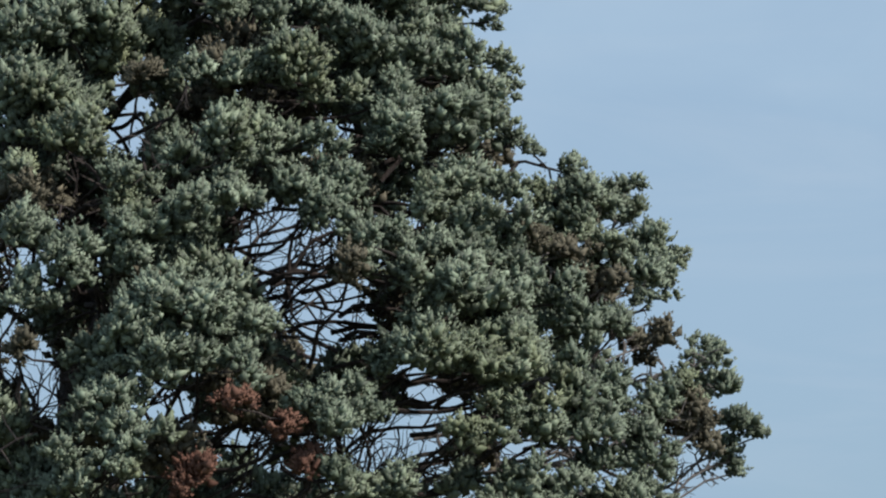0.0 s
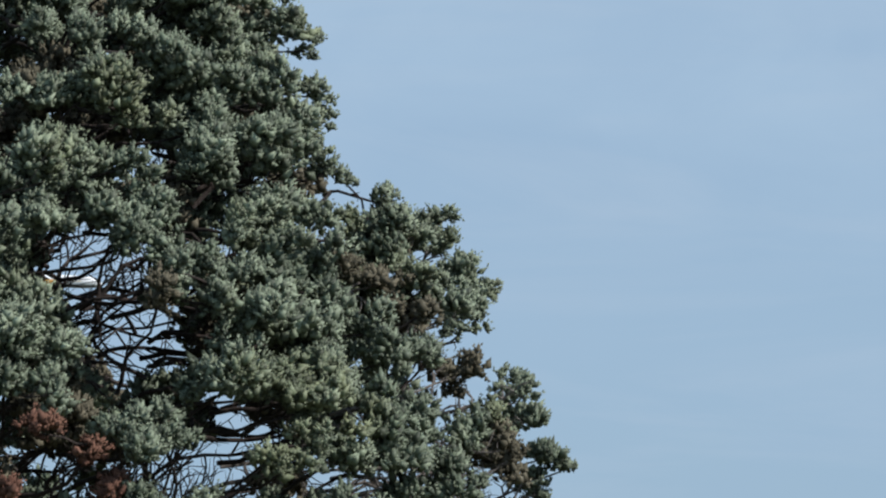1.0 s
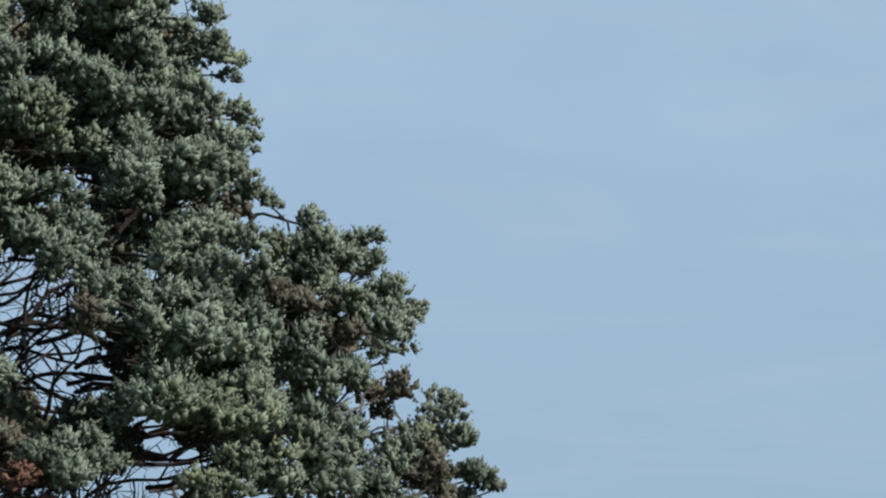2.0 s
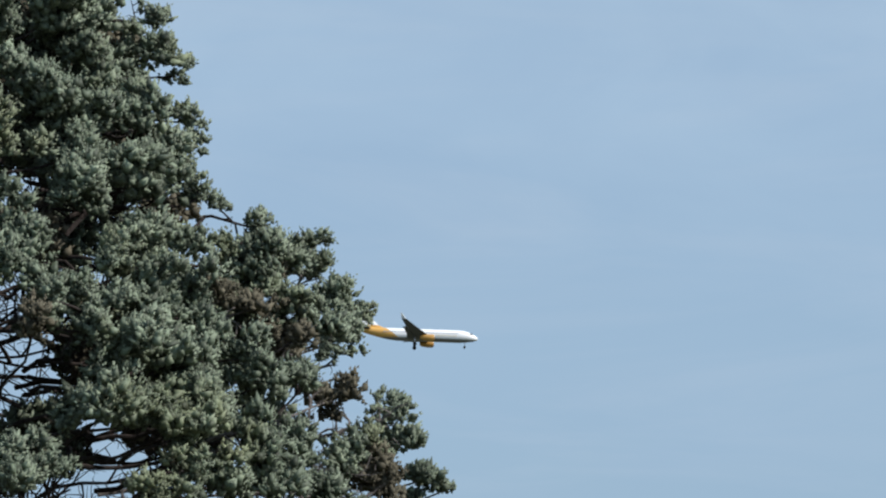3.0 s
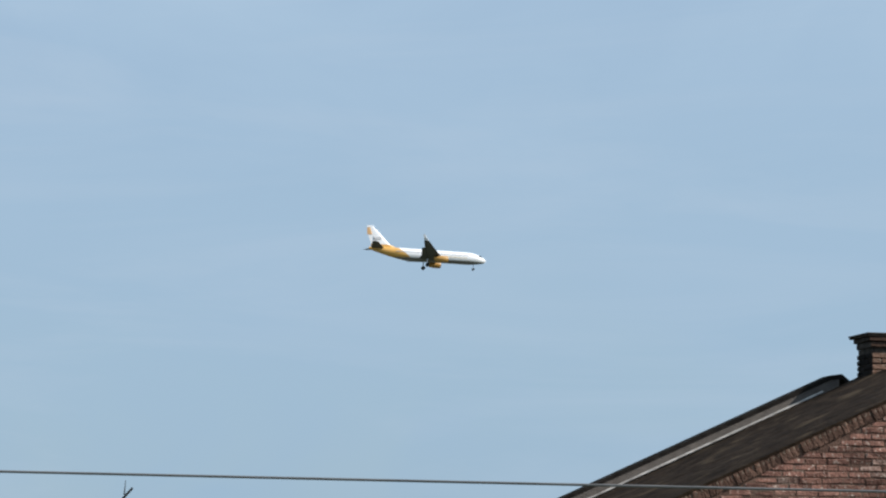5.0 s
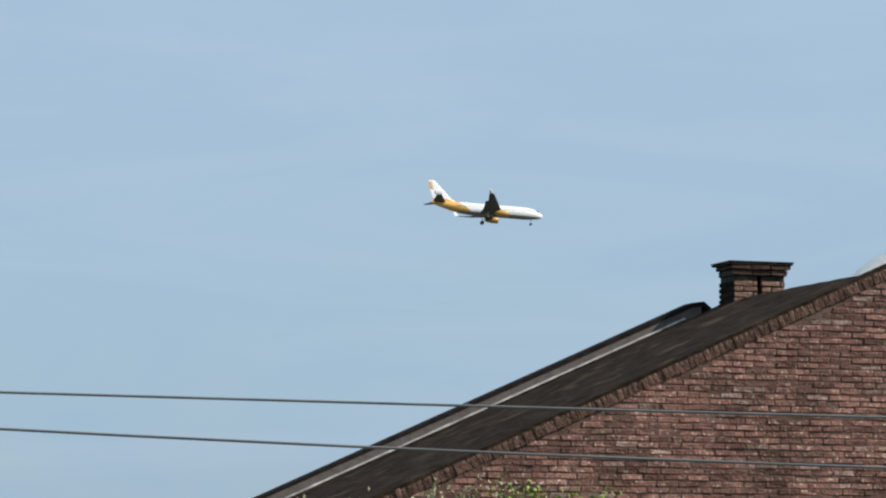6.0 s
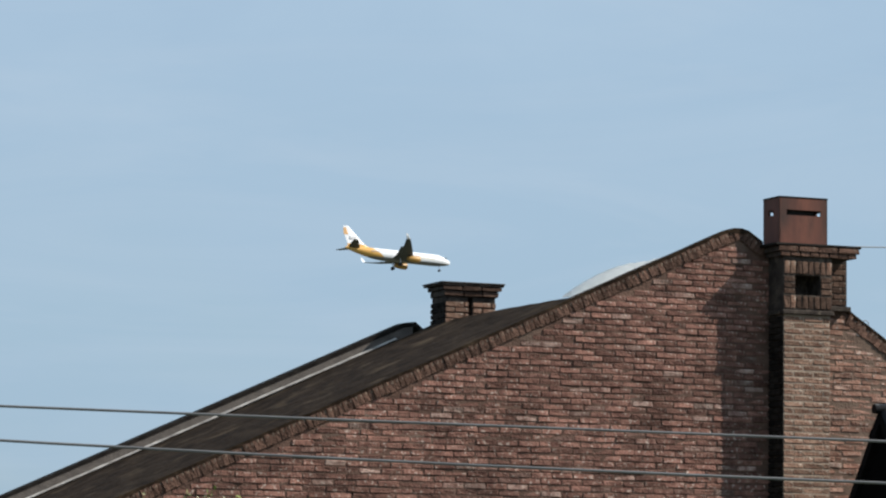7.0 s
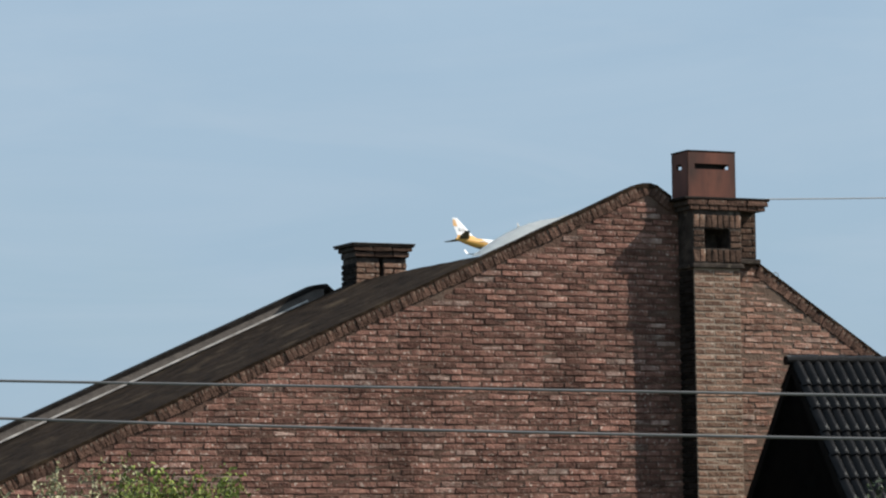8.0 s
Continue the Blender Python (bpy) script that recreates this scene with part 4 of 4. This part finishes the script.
R1 = random.Random(3)
STOCK = [brick_mesh(STRETCH - 0.012, COURSE - 0.011, 0.05, BRICK, k) for k in range(8)]
BUFF = [brick_mesh(STRETCH - 0.012, COURSE - 0.011, 0.05, BUFF_BRICK, k + 30) for k in range(5)]
BAKED = {}
rest, buff_rest = ([], []), ([], [])
spots = []
row = 0
z = 3.4
while z < PEAK:
    shift = (row % 2) * STRETCH / 2 + R1.uniform(-0.035, 0.035)
    u = LEFT + shift
    while u < RIGHT:
        top = z + COURSE / 2
        inside = top < min(edge_z(u - STRETCH / 2), edge_z(u + STRETCH / 2)) - 0.075
        if inside and not (PU0 - 0.03 < u < PU1 + 0.0 and z < 6.9):
            spots.append((u, z))
        u += STRETCH
    z += COURSE
    row += 1
near = [s for s in spots if -2.2 < s[0] < 0.33 and s[1] > 5.75]
near = near[:300]
chosen = set(near)
for u, z in spots:
    m = pose(u + R1.uniform(-0.005, 0.005), 0.006 - R1.uniform(0.002, 0.010), z + R1.uniform(-0.003, 0.003), R1.uniform(-3, 2), R1.uniform(-1, 1), R1.uniform(-1.5, 1.5))
    me = R1.choice(STOCK if u < PU1 else BUFF)
    m = m @ Matrix.Translation((0, 0.043, 0))
    if (u, z) in chosen:
        place(me, gable, m)
    else:
        if me.name not in BAKED:
            BAKED[me.name] = ([v.co.copy() for v in me.vertices], [tuple(p.vertices) for p in me.polygons])
        bv, bf = BAKED[me.name]
        join(rest if u < PU1 else buff_rest, [m @ c for c in bv], bf)
tagged(raw("brickwork", rest[0], rest[1], BRICK_STUFF, gable), kind="stuff")
tagged(raw("brickwork", buff_rest[0], buff_rest[1], BUFF_BRICK, gable, "paler buff-red brickwork beside the chimney stack"), kind="stuff")

# rowlock course along both gable edges
SOLDIER = [brick_mesh(0.055, 0.110, 0.135, EDGE_BRICK, k + 40) for k in range(5)]
la, ra = math.atan(RISE_L), math.atan(RISE_R)
s = 0.0
while s * math.cos(la) < 8.4:
    u = 0.0 - s * math.cos(la)
    zz = edge_z(u) - 0.058 / math.cos(la)
    place(R1.choice(SOLDIER), gable, pose(u, 0.124 - R1.uniform(0, 0.014), zz - R1.uniform(0, 0.012), 0, -math.degrees(la) + R1.uniform(-1.6, 1.6), 0))
    s += 0.0575
s = 0.06
while s * math.cos(ra) < 4.2:
    u = 0.05 + s * math.cos(ra)
    zz = edge_z(u) - 0.058 / math.cos(ra)
    if not 0.3 < u < 1.28:
        place(R1.choice(SOLDIER), gable, pose(u, 0.124 - R1.uniform(0, 0.014), zz - R1.uniform(0, 0.012), 0, math.degrees(ra) + R1.uniform(-1.6, 1.6), 0))
    s += 0.0575


def brick_face(parent, stock, m, width, height, pitch=STRETCH, skip=None):
    """Courses of bricks on a face: m carries x along, -y out, z up."""
    r = 0
    z = COURSE / 2
    while z < height - COURSE * 0.4:
        cuts = [0.0]
        x = pitch / 2 if r % 2 else pitch
        while x < width - 0.04:
            cuts.append(x)
            x += pitch
        cuts.append(width)
        for a, b in zip(cuts, cuts[1:]):
            if skip and skip((a + b) / 2, z):
                continue
            me = R1.choice(stock)
            ob = place(me, parent, m @ pose((a + b) / 2, -R1.uniform(0.0, 0.004) + 0.016, z) @ Matrix.Diagonal(((b - a - 0.012) / (STRETCH - 0.014), 0.5, 1, 1)))
        z += COURSE
        r += 1


PALE = [brick_mesh(STRETCH - 0.014, COURSE - 0.014, 0.05, PALE_BRICK, k + 60) for k in range(6)]
SOOTY = [brick_mesh(STRETCH - 0.014, COURSE - 0.014, 0.05, OLD_BRICK, k + 70) for k in range(6)]
SHADE_STOCK = [brick_mesh(STRETCH - 0.014, COURSE - 0.014, 0.05, SHADE_BRICK, k + 80) for k in range(4)]
SOLDIER_B = [brick_mesh(0.058, 0.125, 0.14, PALE_BRICK, k + 90) for k in range(4)]
brick_face(stack, PALE, pose(PU0, PW, 4.2), PU1 - PU0, 2.68)
# left side of the pier: shade painted by near-black bricks
brick_face(stack, SHADE_STOCK, pose(PU0, 0, 4.2, 0, 0, -90), 0.30, 2.68)
brick_face(stack, SOOTY, pose(0.94, -0.115, 6.99), 0.27, 0.46)
brick_face(low_chimney, PALE, pose(CU0, CW0, 6.75), 0.275, 0.46)
brick_face(low_chimney, PALE, pose(CU0 + 0.32, CW0, 6.75), CU1 - CU0 - 0.32, 0.46)
# left side of the low chimney, shade painted the same way
brick_face(low_chimney, SHADE_STOCK, pose(CU0, CW1, 6.75, 0, 0, -90), CW1 - CW0, 0.46)
SOOT_SOLDIER = [brick_mesh(0.058, 0.125, 0.14, OLD_BRICK, k + 100) for k in range(4)] + SOLDIER_B[:1]
EDGE_FLAT = [brick_mesh(STRETCH - 0.014, COURSE - 0.014, 0.05, EDGE_BRICK, k + 110) for k in range(4)]
head = stack
brick_face(stack, EDGE_FLAT, pose(0.33, -0.345, 7.441), 0.87, 0.062, 0.11)
brick_face(stack, EDGE_FLAT, pose(0.30, -0.36, 7.491), 0.925, 0.062)
brick_face(low_chimney, SOOTY, pose(CU0 - 0.022, CW0 - 0.022, 7.238), CU1 - CU0 + 0.044, 0.062)
brick_face(low_chimney, SOOTY, pose(CU0 - 0.046, CW0 - 0.046, 7.297), CU1 - CU0 + 0.092, 0.062)
for zz in (6.985, 7.335):
    for i in range(8):
        place(R1.choice(SOOT_SOLDIER), head, pose(H0 + 0.035 + i * 0.0685, HW + R1.uniform(0.0, 0.006) + 0.125, zz))
brick_face(head, SOOTY, pose(H0, HW, 7.065), 0.13, 0.2)
brick_face(head, SOOTY, pose(H1 - 0.13, HW, 7.065), 0.13, 0.2)


# glazed tiles of the annex, each a rolled piece
def tile_mesh(width, length, seed):
    r = random.Random(seed)
    verts, faces = [], []
    n = 8
    for end, lift in ((0.0, 0.012), (length, 0.035)):
        for layer in (0.0, -0.014):
            for i in range(n + 1):
                s = i / n
                h = 0.030 * math.sin(s * math.pi * 1.15) if s < 0.87 else -0.006
                verts.append(((s - 0.5) * width * 1.06, -end, h + lift + layer + r.uniform(-1, 1) * 0.001))
    k = n + 1
    for i in range(n):
        faces.append((i, i + 1, 2 * k + i + 1, 2 * k + i))
        faces.append((k + i + 1, k + i, 3 * k + i, 3 * k + i + 1))
        faces.append((2 * k + i, 2 * k + i + 1, 3 * k + i + 1, 3 * k + i))
    me = bpy.data.meshes.new("roof_tile")
    me.from_pydata(verts, [], faces)
    me.materials.append(TILE)
    return me


TILES = [tile_mesh(0.112, 0.315, k) for k in range(4)]
pitch_deg = math.degrees(math.atan2(DROP, HALF))
slant = math.hypot(DROP, HALF)
for side in (-1, 1):
    u = AU0 + 0.06
    while u < AU1 - 0.03:
        s = 0.02
        while s < slant - 0.2:
            if side < 0 or s < 0.1:
                w, zz = RW + side * HALF * s / slant, RZ - DROP * s / slant
                turn = pose(u, w, zz + 0.004, pitch_deg, 0, 0) if side < 0 else pose(u, w, zz + 0.004, -pitch_deg, 0, 0) @ pose(0, 0, 0, 0, 0, 180)
                ob = new("roof_tile", R1.choice(TILES))
                ob.parent = deck
                ob.matrix_basis = turn
            s += 0.285
        u += 0.112
RIDGE = []
for k in range(3):
    bm = bmesh.new()
    bmesh.ops.create_cone(bm, cap_ends=True, segments=14, radius1=0.058, radius2=0.048, depth=0.36, matrix=pose(0, 0, 0, 0, 90, 0))
    me = bpy.data.meshes.new("ridge_tile")
    bm.to_mesh(me)
    bm.free()
    me.materials.append(TILE)
    RIDGE.append(me)
u = AU0 + 0.12
while u < AU1:
    ob = new("ridge_tile", R1.choice(RIDGE))
    ob.parent = deck
    ob.matrix_basis = pose(u, RW, RZ + 0.012, 0, R1.uniform(-1, 1), 180)
    u += 0.31


# ---- shrubs whose tips reach into view ----
def leafy(name, at, top, spread, leaves, size, material, label, seed, stems=9):
    g = np.random.default_rng(seed)
    plant = thing(name, Matrix.Translation((at[0], at[1], 0)), label, "shrub")
    store = ([], [])
    tips = []
    for _ in range(stems):
        e = Vector((g.normal() * spread * 0.5, g.normal() * spread * 0.35, top * g.uniform(0.86, 1.0)))
        pts = [Vector((e.x * k * k + 0.04 * g.normal(), e.y * k * k + 0.04 * g.normal(), e.z * k)) for k in np.linspace(0, 1, 9)]
        v, f = tube_arrays(pts, [0.03 * (1 - k) + 0.004 for k in np.linspace(0, 1, 9)], 5)
        join(store, v, f)
        tips.append(pts)
    raw("stems", store[0], store[1], TWIG, plant)
    verts, faces = [], []
    for _ in range(leaves):
        pts = tips[g.integers(0, len(tips))]
        k = 1 - abs(g.normal()) * 0.09
        k = max(0.35, k)
        i = min(7, int(k * 8))
        p = pts[i].lerp(pts[i + 1], k * 8 - i) + Vector(g.normal(size=3)) * 0.06
        d = (Vector(g.normal(size=3)) + Vector((0, 0, 0.5))).normalized()
        s = d.cross(Vector(g.normal(size=3))).normalized() * size * 0.28
        nrm = d.cross(s).normalized() * size * 0.08
        o = len(verts)
        verts += [p, p + d * size * 0.5 + s + nrm, p + d * size, p + d * size * 0.5 - s + nrm, p + d * size * 0.5 - nrm * 0.6]
        faces += [(o, o + 1, o + 4), (o + 1, o + 2, o + 4), (o + 2, o + 3, o + 4), (o + 3, o, o + 4), (o, o + 3, o + 2, o + 1)]
    tagged(raw("leaves", verts, faces, material, plant), kind="stuff")
    return plant


leafy("leafy_shrub", (-1.85, 23.9), 4.60, 0.56, 6500, 0.046, LEAF, "tall shrub with fresh yellow-green leaf tips", 4, 34)
leafy("pale_shrub", (-2.75, 23.8), 4.66, 0.60, 5600, 0.042, LEAF_PALE, "tall thin shrub with pale dry leaf tips", 5, 26)
leafy("dark_shrub", (3.3, 23.8), 4.44, 0.35, 900, 0.06, LEAF_DARK, "dark green shrub beside the tiled roof", 6, 8)
leafy("dry_shrub", (-9.12, 28.6), 5.56, 0.42, 2800, 0.05, NEEDLE_OLIVE, "tall dry shrub with brown seed heads", 8, 40)


def bare_sapling():
    """A dead leaning stem; only its slanted tip stands clear of what hides it."""
    plant = thing("bare_sapling", Matrix.Translation((-7.636, 29.07, 0)), "thin bare dead sapling with a slanted tip", "sapling")
    pts = [(0.06 * math.sin(k * 5), 0.05 * math.cos(k * 4), 5.0 * k) for k in np.linspace(0, 1, 12)]
    pts += [(0.10, 0.02, 5.12), (0.19, 0.03, 5.25), (0.285, 0.03, 5.35), (0.36, 0.03, 5.43)]
    v, f = tube_arrays(pts, [0.022 * (1 - 0.55 * k / 15) for k in range(16)], 6)
    raw("stem", v, f, TWIG, plant)
    for a, b in (((0.285, 0.03, 5.37), (0.30, 0.02, 5.50)), ((0.06, 0.02, 4.9), (-0.15, 0.0, 5.05))):
        v, f = tube_arrays([a, b], [0.008, 0.003], 4)
        raw("twig", v, f, TWIG, plant)


bare_sapling()


# ---- what moves ----
def motions():
    rows = [
        (0.0, -533.8, 969.1, 160.8, 75.5), (0.5, -494.0, 981.9, 157.8, 75.0), (1.0, -454.6, 994.6, 155.1, 74.5), (1.5, -415.7, 1007.2, 152.6, 74.0),
        (2.0, -376.9, 1019.8, 150.3, 73.4), (2.5, -338.4, 1032.5, 148.3, 72.7), (3.0, -299.7, 1045.3, 146.4, 72.0), (3.5, -260.5, 1058.4, 142.8, 71.0),
        (4.0, -222.7, 1071.3, 138.3, 70.0), (4.5, -186.4, 1084.1, 135.5, 68.9), (5.0, -154.9, 1096.7, 131.6, 67.6), (5.5, -124.4, 1109.8, 127.8, 66.2),
        (6.0, -93.3, 1123.6, 124.5, 64.7), (6.5, -60.1, 1138.3, 122.1, 63.2), (7.0, -28.5, 1153.5, 119.5, 61.8), (7.5, 4.9, 1169.3, 115.1, 60.4),
        (8.0, 38.7, 1185.7, 111.7, 59.2)]
    near = 0.952

    def bank(t):
        return float(np.interp(t, (0.0, 3.0, 4.5, 6.0, 7.5, 8.0), (-4.5, -4.5, -3, -7, -9.5, -10)))

    walk(airliner, [(t, pose(x * near, y * near, 4 + (z - 4) * near, bank(t), 2.3, 90 - h)) for t, x, y, z, h in rows])


motions()
